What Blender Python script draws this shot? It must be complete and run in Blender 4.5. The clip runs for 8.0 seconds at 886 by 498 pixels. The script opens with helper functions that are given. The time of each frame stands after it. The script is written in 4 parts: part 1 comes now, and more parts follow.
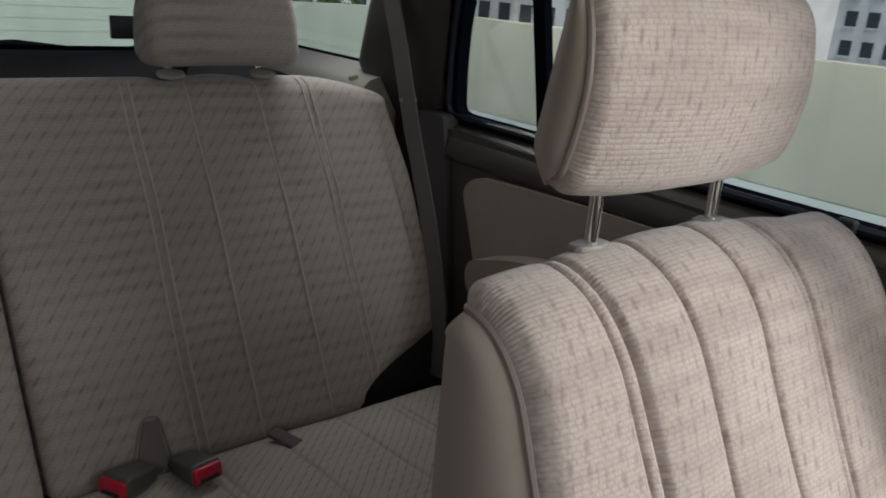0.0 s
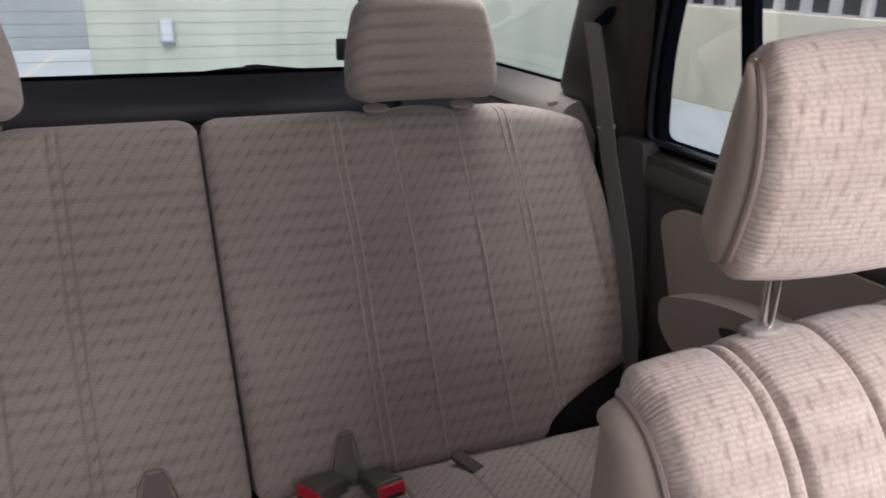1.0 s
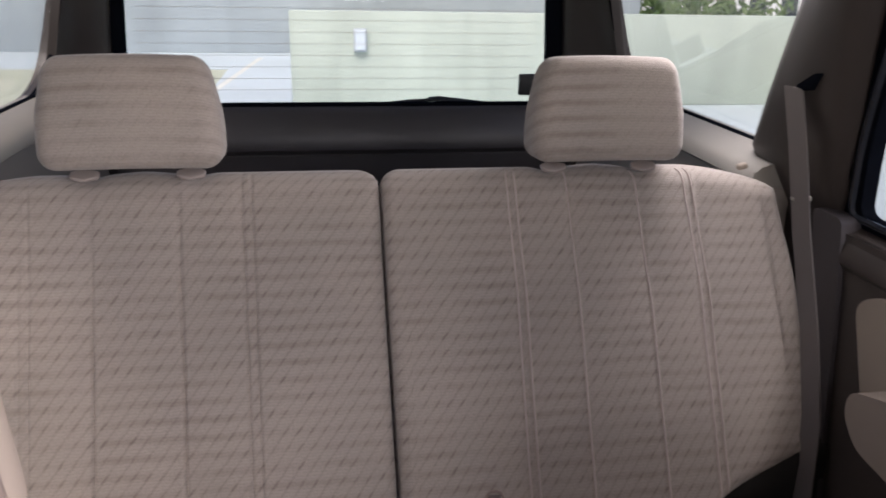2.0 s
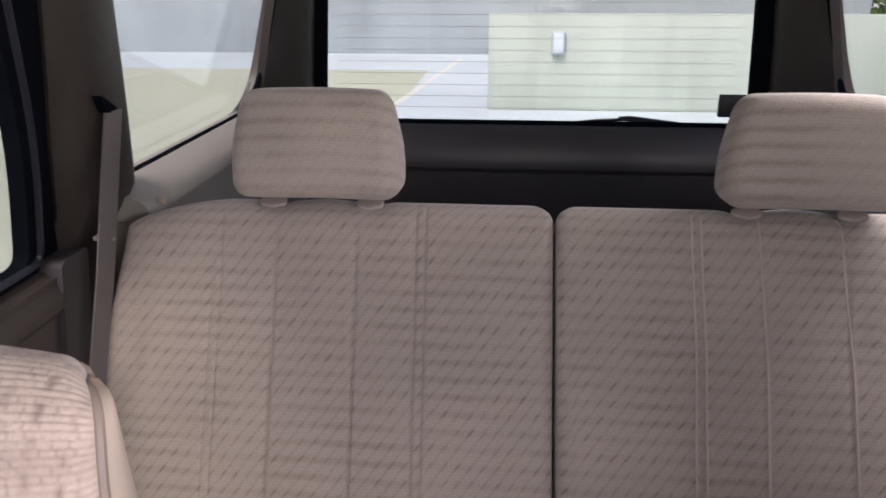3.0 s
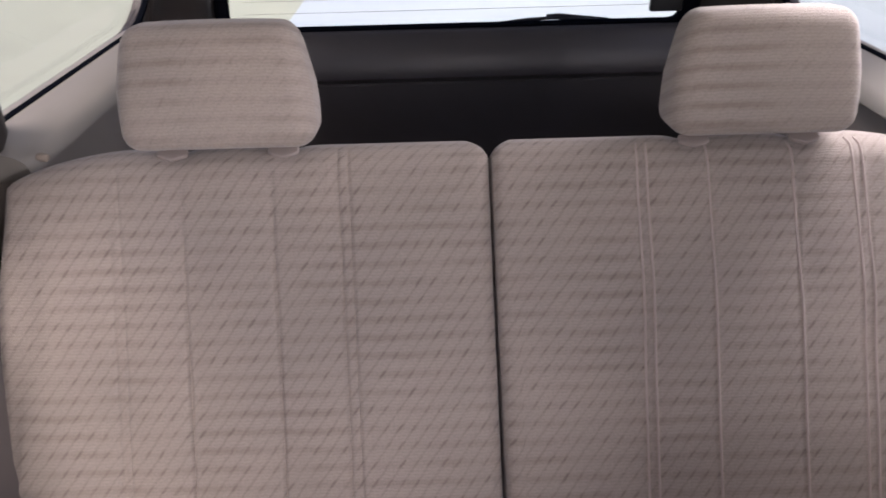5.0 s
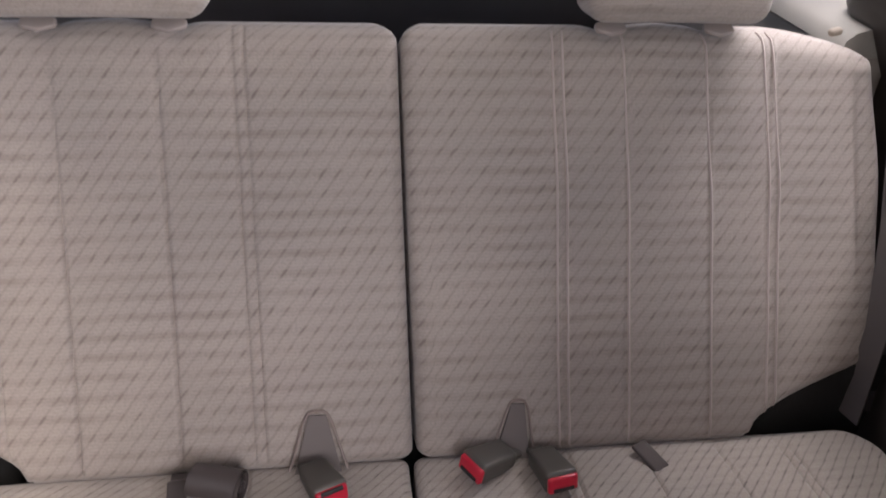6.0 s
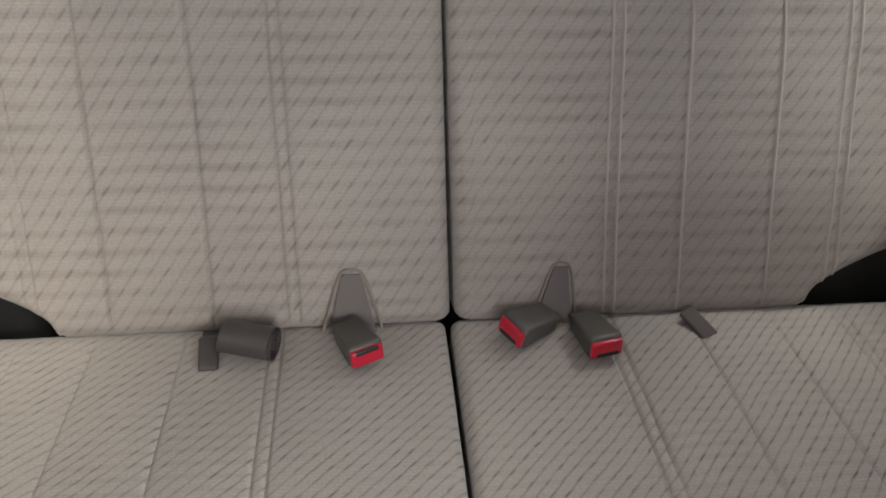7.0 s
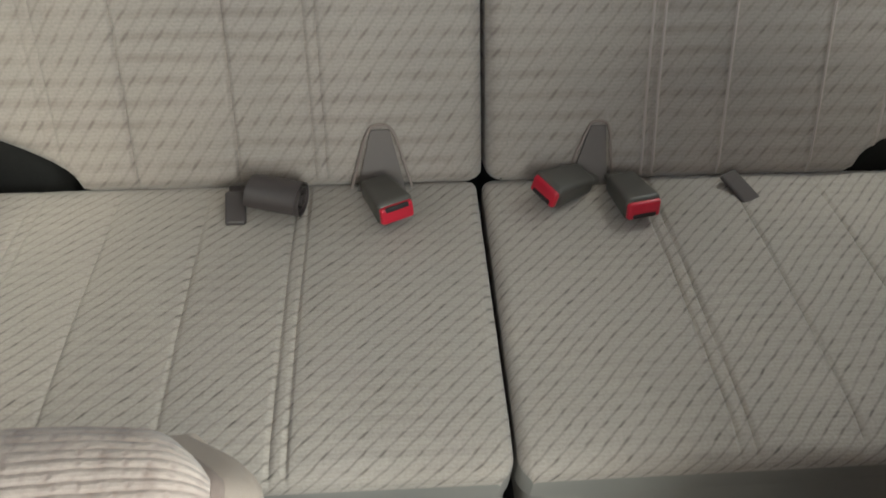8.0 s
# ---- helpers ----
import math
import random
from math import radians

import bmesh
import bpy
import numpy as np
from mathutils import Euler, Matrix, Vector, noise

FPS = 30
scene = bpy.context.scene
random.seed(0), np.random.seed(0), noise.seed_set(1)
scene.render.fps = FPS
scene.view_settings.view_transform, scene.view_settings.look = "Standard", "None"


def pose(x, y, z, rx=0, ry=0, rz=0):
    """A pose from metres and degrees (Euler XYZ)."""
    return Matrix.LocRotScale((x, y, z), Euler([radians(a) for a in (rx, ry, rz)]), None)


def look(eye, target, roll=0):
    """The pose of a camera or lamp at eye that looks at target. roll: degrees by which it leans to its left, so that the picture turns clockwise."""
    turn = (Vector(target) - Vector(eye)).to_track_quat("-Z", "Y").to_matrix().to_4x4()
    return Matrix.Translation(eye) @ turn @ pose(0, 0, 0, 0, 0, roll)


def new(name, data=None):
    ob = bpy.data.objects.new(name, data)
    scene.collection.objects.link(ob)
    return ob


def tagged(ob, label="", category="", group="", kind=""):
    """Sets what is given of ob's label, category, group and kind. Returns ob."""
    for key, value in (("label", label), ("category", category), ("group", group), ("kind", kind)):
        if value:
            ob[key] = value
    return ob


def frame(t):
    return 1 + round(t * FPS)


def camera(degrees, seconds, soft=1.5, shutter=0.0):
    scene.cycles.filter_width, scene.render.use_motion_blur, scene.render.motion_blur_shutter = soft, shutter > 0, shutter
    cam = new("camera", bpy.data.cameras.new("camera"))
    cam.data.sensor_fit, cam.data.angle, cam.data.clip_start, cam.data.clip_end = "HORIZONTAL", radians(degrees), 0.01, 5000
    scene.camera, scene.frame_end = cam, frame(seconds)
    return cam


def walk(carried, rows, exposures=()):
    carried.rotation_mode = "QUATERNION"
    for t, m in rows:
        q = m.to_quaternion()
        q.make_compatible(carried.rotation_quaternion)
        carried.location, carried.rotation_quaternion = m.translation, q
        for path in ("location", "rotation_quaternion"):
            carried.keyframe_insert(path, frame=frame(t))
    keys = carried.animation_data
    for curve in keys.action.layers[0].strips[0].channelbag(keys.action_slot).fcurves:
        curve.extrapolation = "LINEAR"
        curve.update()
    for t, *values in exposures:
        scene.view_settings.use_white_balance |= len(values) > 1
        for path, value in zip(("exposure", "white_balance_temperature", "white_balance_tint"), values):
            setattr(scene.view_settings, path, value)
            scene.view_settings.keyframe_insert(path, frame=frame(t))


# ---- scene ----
cam = camera(59.2, 8.0, soft=1.7, shutter=0.25)
PATH = [
    (0, (-0.129, -0.913, 1.606), (1.065, 0.557, 0.961), 4.4),
    (0.5, (-0.104, -0.919, 1.631), (0.874, 0.689, 0.955), 2.7),
    (1, (-0.087, -0.918, 1.66), (0.624, 0.821, 0.974), 0.9),
    (1.5, (-0.076, -0.906, 1.698), (0.403, 0.909, 1.007), 0.4),
    (2, (-0.081, -0.886, 1.728), (0.222, 0.972, 1.052), 1.2),
    (2.2, (-0.072, -0.884, 1.737), (0.117, 0.987, 1.060), 1.2),
    (3.3, (-0.058, -0.825, 1.789), (-0.316, 1.036, 1.104), -0.9),
    (3.5, (-0.063, -0.814, 1.799), (-0.364, 1.03, 1.085), -1.7),
    (4, (-0.062, -0.755, 1.796), (-0.421, 1.036, 0.983), -4.6),
    (4.5, (-0.06, -0.718, 1.797), (-0.294, 1.041, 0.874), -4.7),
    (5, (-0.065, -0.726, 1.807), (-0.056, 1.034, 0.857), -1.5),
    (5.2, (-0.060, -0.725, 1.805), (0.032, 1.032, 0.851), -0.7),
    (6.3, (-0.084, -0.691, 1.71), (0.203, 0.91, 0.546), 4.2),
    (6.5, (-0.083, -0.68, 1.704), (0.173, 0.882, 0.482), 3.9),
    (7, (-0.086, -0.672, 1.674), (0.103, 0.809, 0.342), 2.9),
    (7.5, (-0.087, -0.671, 1.651), (0.062, 0.711, 0.213), 2.5),
    (8, (-0.096, -0.676, 1.631), (0.029, 0.602, 0.098), 2.5),
]
walk(cam, [(t, look(eye, target, roll)) for t, eye, target, roll in PATH],
     [(0, -0.62, 6300, 2), (0.7, -0.27, 6350, 11), (1, -0.02, 6450, 15), (1.5, 0.28, 6250, 8), (2, 0.42, 6550, 17), (3.5, 0.38, 6600, 19), (5.2, 0.68, 6550, 22), (6.4, 0.80, 6400, 12), (8, 0.79, 6370, -4)])

# ---------------------------------------------------------------- light
world = bpy.data.worlds.new("sky")
scene.world = world
world.use_nodes = True
wt = world.node_tree
sky = wt.nodes.new("ShaderNodeTexSky")
sky.sky_type, sky.sun_disc = "NISHITA", False
sky.sun_elevation, sky.sun_rotation = radians(58), radians(199.3)
sky.dust_density, sky.ozone_density, sky.air_density = 4.0, 0.4, 0.8
wt.nodes["Background"].inputs["Strength"].default_value = 0.15
wt.links.new(sky.outputs[0], wt.nodes["Background"].inputs["Color"])
sun = new("sun", bpy.data.lights.new("sun", "SUN"))
sun.data.energy, sun.data.angle, sun.data.color = 1.7, radians(25), (1.0, 0.965, 0.92)
sun.matrix_world = look((-2.0, -5.7, 10), (0, 0, 0))


def window_fill(name, eye, target, sx, sy, power):
    """An area lamp added near a window, on top of the daylight through its glass."""
    ob = new(name, bpy.data.lights.new(name, "AREA"))
    ob.data.shape, ob.data.size, ob.data.size_y, ob.data.energy = "RECTANGLE", sx, sy, power
    ob.data.color = (1.0, 0.985, 0.985)
    ob.matrix_world = look(eye, target)


# Added fill: windscreen and right front lamps brighten the right front seat.
window_fill("windscreen_fill", (0.40, -1.58, 1.74), (0.46, -0.75, 1.18), 0.66, 0.50, 10.0)
window_fill("front_window_fill", (-0.76, -1.1, 1.66), (-0.1, -1.3, 1.1), 0.7, 0.40, 0.3)
window_fill("front_window_fill", (0.76, -1.18, 1.79), (0.32, -1.22, 1.19), 0.55, 0.16, 11.0)
# Added inside the cabin, out of view, to brighten the rear cushions.
window_fill("quarter_window_fill", (0.595, 0.30, 1.83), (0.36, -0.45, 0.95), 0.30, 0.16, 3.3)
window_fill("quarter_window_fill", (-0.595, 0.30, 1.83), (-0.05, -0.36, 1.0), 0.30, 0.16, 0.2)

# ---------------------------------------------------------------- materials


def node(nt, kind, **kw):
    n = nt.nodes.new(kind)
    for k, v in kw.items():
        if k == "op":
            n.operation = v
        else:
            n.inputs[k.replace("_", " ")].default_value = v
    return n


def math_node(nt, op, a, b=None, c=None):
    n = nt.nodes.new("ShaderNodeMath")
    n.operation = op
    for i, v in enumerate((a, b, c)):
        if v is None:
            continue
        if isinstance(v, (int, float)):
            n.inputs[i].default_value = v
        else:
            nt.links.new(v, n.inputs[i])
    return n.outputs[0]


def mix_color(nt, fac, a, b, mode="MIX"):
    n = nt.nodes.new("ShaderNodeMix")
    n.data_type, n.blend_type = "RGBA", mode
    for i, v in ((0, fac), (6, a), (7, b)):
        if isinstance(v, (int, float)):
            n.inputs[i].default_value = v
        elif isinstance(v, tuple):
            n.inputs[i].default_value = (*v, 1) if len(v) == 3 else v
        else:
            nt.links.new(v, n.inputs[i])
    return n.outputs[2]


def material(name, rough=0.6, metal=0.0, spec=0.5):
    m = bpy.data.materials.new(name)
    m.use_nodes = True
    nt = m.node_tree
    b = nt.nodes["Principled BSDF"]
    b.inputs["Roughness"].default_value = rough
    b.inputs["Metallic"].default_value = metal
    b.inputs["Specular IOR Level"].default_value = spec
    return m, nt, b


def noise_out(nt, scale, detail=3.0, coord=None, rough=0.55):
    n = node(nt, "ShaderNodeTexNoise", Scale=scale, Detail=detail, Roughness=rough)
    if coord is None:
        coord = nt.nodes.new("ShaderNodeTexCoord").outputs["Object"]
    nt.links.new(coord, n.inputs["Vector"])
    return n.outputs["Fac"]


def ramp(nt, fac, lo, hi):
    n = nt.nodes.new("ShaderNodeMapRange")
    n.inputs["From Min"].default_value, n.inputs["From Max"].default_value = lo, hi
    nt.links.new(fac, n.inputs["Value"])
    return n.outputs["Result"]


def bump(nt, b, height, strength, distance):
    n = nt.nodes.new("ShaderNodeBump")
    n.inputs["Strength"].default_value, n.inputs["Distance"].default_value = strength, distance
    nt.links.new(height, n.inputs["Height"])
    nt.links.new(n.outputs[0], b.inputs["Normal"])


def plain(name, col, rough=0.6, grain=900.0, bump_d=0.0003, var=0.12, metal=0.0, spec=0.5, blotch=9.0):
    """A plain surface with fine grain and broad blotches."""
    m, nt, b = material(name, rough, metal, spec)
    fine, broad = noise_out(nt, grain, 2.0), noise_out(nt, blotch, 4.0)
    f = math_node(nt, "ADD", math_node(nt, "MULTIPLY", fine, 0.4), math_node(nt, "MULTIPLY", broad, 0.6))
    c = mix_color(nt, ramp(nt, f, 0.3, 0.7), tuple(v * (1 - var) for v in col), tuple(min(1, v * (1 + var)) for v in col))
    nt.links.new(c, b.inputs["Base Color"])
    if bump_d:
        bump(nt, b, fine, 0.6, bump_d)
    return m


def tweed(name, col, dark, row=0.0232, step=0.0178, shear=0.75, ribs=0.0041, force=0.51, bands=0.27, thin=0.17, join=0.46):
    """Woven seat cloth in metres of cloth (UV): slanting dark dashes in rows, joined by faint threads, on a fine ribbed ground."""
    m, nt, b = material(name, 0.92, 0, 0.2)
    b.inputs["Sheen Weight"].default_value = 0.25
    b.inputs["Sheen Roughness"].default_value = 0.5
    uv = nt.nodes.new("ShaderNodeUVMap").outputs[0]
    sep = nt.nodes.new("ShaderNodeSeparateXYZ")
    nt.links.new(uv, sep.inputs[0])
    u, v = sep.outputs[0], sep.outputs[1]

    def centred(x, pitch):
        return math_node(nt, "ABSOLUTE", math_node(nt, "SUBTRACT", math_node(nt, "FRACT", math_node(nt, "DIVIDE", x, pitch)), 0.5))

    def scaled(x, k, off=0.0):
        return math_node(nt, "MULTIPLY_ADD", x, k, off)

    w = scaled(noise_out(nt, 70.0, 2.0, uv), 0.0034, -0.0017)
    drift = scaled(noise_out(nt, 11.0, 2.0, uv), 0.010, -0.005)
    vd = math_node(nt, "ADD", v, drift)
    us = math_node(nt, "ADD", math_node(nt, "SUBTRACT", u, math_node(nt, "MULTIPLY", vd, shear)), w)
    du, dv = centred(us, step), centred(math_node(nt, "ADD", vd, w), row)
    # each dash has its own strength
    cell = nt.nodes.new("ShaderNodeTexWhiteNoise")
    cell.noise_dimensions = "2D"
    comb = nt.nodes.new("ShaderNodeCombineXYZ")
    nt.links.new(math_node(nt, "FLOOR", math_node(nt, "DIVIDE", us, step)), comb.inputs[0])
    nt.links.new(math_node(nt, "FLOOR", math_node(nt, "DIVIDE", vd, row)), comb.inputs[1])
    nt.links.new(comb.outputs[0], cell.inputs["Vector"])
    own = scaled(cell.outputs["Value"], 0.55, 0.55)
    thread = ramp(nt, du, thin * 0.9, 0.04)
    heavy = math_node(nt, "MULTIPLY", ramp(nt, du, thin, 0.04), ramp(nt, dv, 0.36, 0.15))
    patch = scaled(ramp(nt, noise_out(nt, 38.0, 3.0, uv), 0.34, 0.62), 0.55, 0.45)
    dash = math_node(nt, "MAXIMUM", math_node(nt, "MULTIPLY", thread, join), math_node(nt, "MULTIPLY", heavy, own))
    dash = math_node(nt, "MULTIPLY", dash, patch)
    rib = centred(math_node(nt, "ADD", v, w), ribs)
    worn = ramp(nt, noise_out(nt, 9.0, 3.0, uv), 0.42, 0.62)
    band = math_node(nt, "MULTIPLY", ramp(nt, dv, 0.30, 0.06), scaled(worn, 0.75, 0.25))
    broad, mid, fine = noise_out(nt, 5.0, 4.0, uv), noise_out(nt, 330.0, 3.0, uv), noise_out(nt, 1400.0, 2.0, uv)
    c = mix_color(nt, ramp(nt, broad, 0.3, 0.7), tuple(x * k for x, k in zip(col, (0.90, 0.89, 0.88))), tuple(x * k for x, k in zip(col, (1.08, 1.05, 1.02))))
    c = mix_color(nt, math_node(nt, "MULTIPLY", ramp(nt, noise_out(nt, 16.0, 3.0, uv), 0.50, 0.68), 0.22), c, tuple(x * k for x, k in zip(col, (0.92, 0.86, 0.90))))
    c = mix_color(nt, math_node(nt, "MULTIPLY", ramp(nt, mid, 0.40, 0.68), 0.42), c, tuple(x * 0.60 for x in col))
    c = mix_color(nt, math_node(nt, "MULTIPLY", ramp(nt, fine, 0.35, 0.7), 0.22), c, tuple(x * 1.35 for x in col))
    c = mix_color(nt, math_node(nt, "MULTIPLY", ramp(nt, rib, 0.28, 0.5), 0.13), c, dark)
    c = mix_color(nt, math_node(nt, "MULTIPLY", band, bands), c, dark)
    c = mix_color(nt, math_node(nt, "MULTIPLY", dash, force), c, dark)
    nt.links.new(c, b.inputs["Base Color"])
    hgt = math_node(nt, "SUBTRACT", math_node(nt, "ADD", math_node(nt, "MULTIPLY", mid, 0.9), math_node(nt, "MULTIPLY", rib, -0.35)), math_node(nt, "MULTIPLY", dash, 0.8))
    bump(nt, b, hgt, 0.6, 0.0012)
    return m


def corded(name, col, dark):
    """Corded front seat cloth: fine level cords with broken brownish streaks across them (UV in metres)."""
    m, nt, b = material(name, 0.92, 0, 0.2)
    b.inputs["Sheen Weight"].default_value = 0.3
    uv = nt.nodes.new("ShaderNodeUVMap").outputs[0]
    sep = nt.nodes.new("ShaderNodeSeparateXYZ")
    nt.links.new(uv, sep.inputs[0])
    u, v = sep.outputs[0], sep.outputs[1]
    wob = math_node(nt, "MULTIPLY", math_node(nt, "SUBTRACT", noise_out(nt, 60.0, 2.0, uv), 0.5), 0.0022)
    vw, uw = math_node(nt, "ADD", v, wob), math_node(nt, "ADD", u, wob)

    def saw(x, pitch):
        return math_node(nt, "ABSOLUTE", math_node(nt, "SUBTRACT", math_node(nt, "FRACT", math_node(nt, "DIVIDE", x, pitch)), 0.5))

    cord = math_node(nt, "MULTIPLY", ramp(nt, saw(vw, 0.0038), 0.16, 0.50), math_node(nt, "MULTIPLY_ADD", ramp(nt, noise_out(nt, 150.0, 2.0, uv), 0.35, 0.65), 0.6, 0.4))
    line = math_node(nt, "FLOOR", math_node(nt, "DIVIDE", vw, 0.0038))
    own = nt.nodes.new("ShaderNodeTexWhiteNoise")
    own.noise_dimensions = "1D"
    nt.links.new(line, own.inputs["W"])
    nick = ramp(nt, saw(math_node(nt, "ADD", uw, math_node(nt, "MULTIPLY", own.outputs["Value"], 0.0062)), 0.0062), 0.30, 0.48)
    nick = math_node(nt, "MULTIPLY", nick, ramp(nt, noise_out(nt, 120.0, 2.0, uv), 0.34, 0.60))
    us = math_node(nt, "SUBTRACT", uw, math_node(nt, "MULTIPLY", vw, 0.14))
    column = math_node(nt, "FLOOR", math_node(nt, "DIVIDE", us, 0.0132))
    vs = math_node(nt, "ADD", vw, math_node(nt, "MULTIPLY", column, 0.0061))
    cell = nt.nodes.new("ShaderNodeTexWhiteNoise")
    cell.noise_dimensions = "2D"
    comb = nt.nodes.new("ShaderNodeCombineXYZ")
    nt.links.new(column, comb.inputs[0])
    nt.links.new(math_node(nt, "FLOOR", math_node(nt, "DIVIDE", vs, 0.0150)), comb.inputs[1])
    nt.links.new(comb.outputs[0], cell.inputs["Vector"])
    mark = math_node(nt, "MULTIPLY", ramp(nt, saw(us, 0.0132), 0.22, 0.03), ramp(nt, saw(vs, 0.0150), 0.47, 0.15))
    mark = math_node(nt, "MULTIPLY", mark, math_node(nt, "MULTIPLY_ADD", cell.outputs["Value"], 0.8, 0.2))
    mark = math_node(nt, "MULTIPLY", mark, ramp(nt, noise_out(nt, 34.0, 3.0, uv), 0.22, 0.52))
    pile = noise_out(nt, 480.0, 3.0, uv)
    mp2 = nt.nodes.new("ShaderNodeMapping")
    mp2.inputs["Scale"].default_value = (7.0, 40.0, 1)
    nt.links.new(uv, mp2.inputs[0])
    bands = noise_out(nt, 1.0, 2.0, mp2.outputs[0])
    broad, fine = noise_out(nt, 9.0, 4.0, uv), noise_out(nt, 1300.0, 2.0, uv)
    c = mix_color(nt, ramp(nt, broad, 0.3, 0.7), tuple(x * 0.92 for x in col), tuple(x * 1.07 for x in col))
    c = mix_color(nt, math_node(nt, "MULTIPLY", ramp(nt, pile, 0.38, 0.68), 0.34), c, tuple(x * 0.66 for x in col))
    c = mix_color(nt, math_node(nt, "MULTIPLY", ramp(nt, bands, 0.46, 0.72), 0.34), c, dark)
    c = mix_color(nt, math_node(nt, "MULTIPLY", nick, 0.32), c, dark)
    c = mix_color(nt, math_node(nt, "MULTIPLY", cord, 0.27), c, dark)
    c = mix_color(nt, math_node(nt, "MULTIPLY", mark, 0.62), c, dark)
    nt.links.new(c, b.inputs["Base Color"])
    hgt = math_node(nt, "SUBTRACT", math_node(nt, "MULTIPLY", pile, 0.7), math_node(nt, "ADD", math_node(nt, "MULTIPLY", math_node(nt, "MAXIMUM", cord, math_node(nt, "MULTIPLY", nick, 0.4)), 1.0), math_node(nt, "MULTIPLY", mark, 0.5)))
    bump(nt, b, hgt, 0.55, 0.0010)
    return m


CLOTH = (0.366, 0.322, 0.292)
M_TWEED = tweed("seat_tweed", CLOTH, (0.11, 0.085, 0.075))
M_HEAD = tweed("headrest_tweed", CLOTH, (0.11, 0.085, 0.075), force=0.13, bands=0.36)
# Paler copy of the seat tweed: the light on the cushions is in its colour.
M_CUSHION_LIT = tweed("lit_cushion_tweed", (0.410, 0.366, 0.328), (0.12, 0.10, 0.088), row=0.0157, step=0.0157, shear=0.98, force=0.80, bands=0.12, join=0.56, thin=0.15)
M_FRONT = corded("front_seat_cloth", (0.470, 0.386, 0.345), (0.17, 0.115, 0.10))
M_SIDE = plain("seat_side_cloth", (0.37, 0.305, 0.262), 0.85, 1500, 0.0003, 0.07, spec=0.25)
M_PIPE = plain("piping_vinyl", (0.23, 0.178, 0.157), 0.55, 600, 0.0002, 0.06)
M_CUP = plain("sleeve_cup_plastic", (0.31, 0.265, 0.245), 0.45, 600, 0.0001, 0.05)
M_SLEEVE = plain("sleeve_plastic", (0.25, 0.22, 0.20), 0.45, 600, 0.0001, 0.05)
M_WELT = plain("welt_cloth", (0.435, 0.365, 0.335), 0.85, 1200, 0.0002, 0.08)
M_BASE = plain("cushion_front_cloth", (0.26, 0.245, 0.225), 0.8, 1200, 0.0003, 0.08)
M_TRIM = plain("brown_trim_plastic", (0.046, 0.037, 0.033), 0.42, 1400, 0.0002, 0.10)
M_PILLAR = plain("pillar_plastic", (0.030, 0.023, 0.020), 0.5, 1400, 0.0002, 0.10)
M_GREY = plain("grey_trim_plastic", (0.25, 0.23, 0.205), 0.6, 1400, 0.0002, 0.06)
M_QUARTER = plain("quarter_panel_plastic", (0.22, 0.19, 0.168), 0.55, 1400, 0.0002, 0.08)
M_PURPLE = plain("pillar_trim_plastic", (0.048, 0.042, 0.046), 0.55, 1400, 0.0002, 0.08)
M_TAIL = plain("tailgate_vinyl", (0.048, 0.044, 0.047), 0.36, 1100, 0.0003, 0.10)
M_RUBBER = plain("black_rubber", (0.005, 0.006, 0.009), 0.8, 700, 0.0002, 0.2, spec=0.0)
M_SEAL = plain("glossy_rubber", (0.022, 0.025, 0.034), 0.25, 300, 0.0002, 0.2, spec=0.5)
M_BLACK = plain("black_plastic", (0.015, 0.015, 0.015), 0.5, 700, 0.0002, 0.2)
M_DARK = plain("dark_carpet", (0.016, 0.015, 0.014), 0.95, 500, 0.002, 0.3)
M_INSERT = plain("door_insert_cloth", (0.27, 0.225, 0.185), 0.9, 1300, 0.0004, 0.09)
M_ARM = plain("armrest_vinyl", (0.25, 0.21, 0.18), 0.6, 1100, 0.0003, 0.07)
M_BELT = plain("belt_webbing", (0.115, 0.10, 0.096), 0.75, 1600, 0.0004, 0.12)
M_LAP = plain("lap_belt_webbing", (0.062, 0.050, 0.048), 0.36, 1600, 0.0004, 0.12)
M_POCKET = plain("pocket_cloth", (0.155, 0.132, 0.122), 0.9, 1300, 0.0004, 0.1)
M_TAB = plain("tab_webbing", (0.085, 0.068, 0.063), 0.7, 1600, 0.0004, 0.12)
M_BUCKLE = plain("buckle_plastic", (0.080, 0.072, 0.062), 0.42, 900, 0.0001, 0.08)
M_RED = plain("red_button_plastic", (0.50, 0.012, 0.035), 0.28, 500, 0.0, 0.05)
M_CHROME = plain("chrome", (0.75, 0.75, 0.75), 0.13, 300, 0.0, 0.03, metal=1.0)
M_ROOF = plain("headliner_cloth", (0.60, 0.55, 0.49), 0.95, 900, 0.0005, 0.06)
M_DASH = plain("dashboard_vinyl", (0.09, 0.075, 0.065), 0.6, 700, 0.0004, 0.1)
M_PAINT = plain("car_paint", (0.10, 0.11, 0.13), 0.3, 400, 0.0, 0.03)
M_LINE = plain("heater_line", (0.52, 0.49, 0.45), 0.6, 400, 0.0, 0.02)


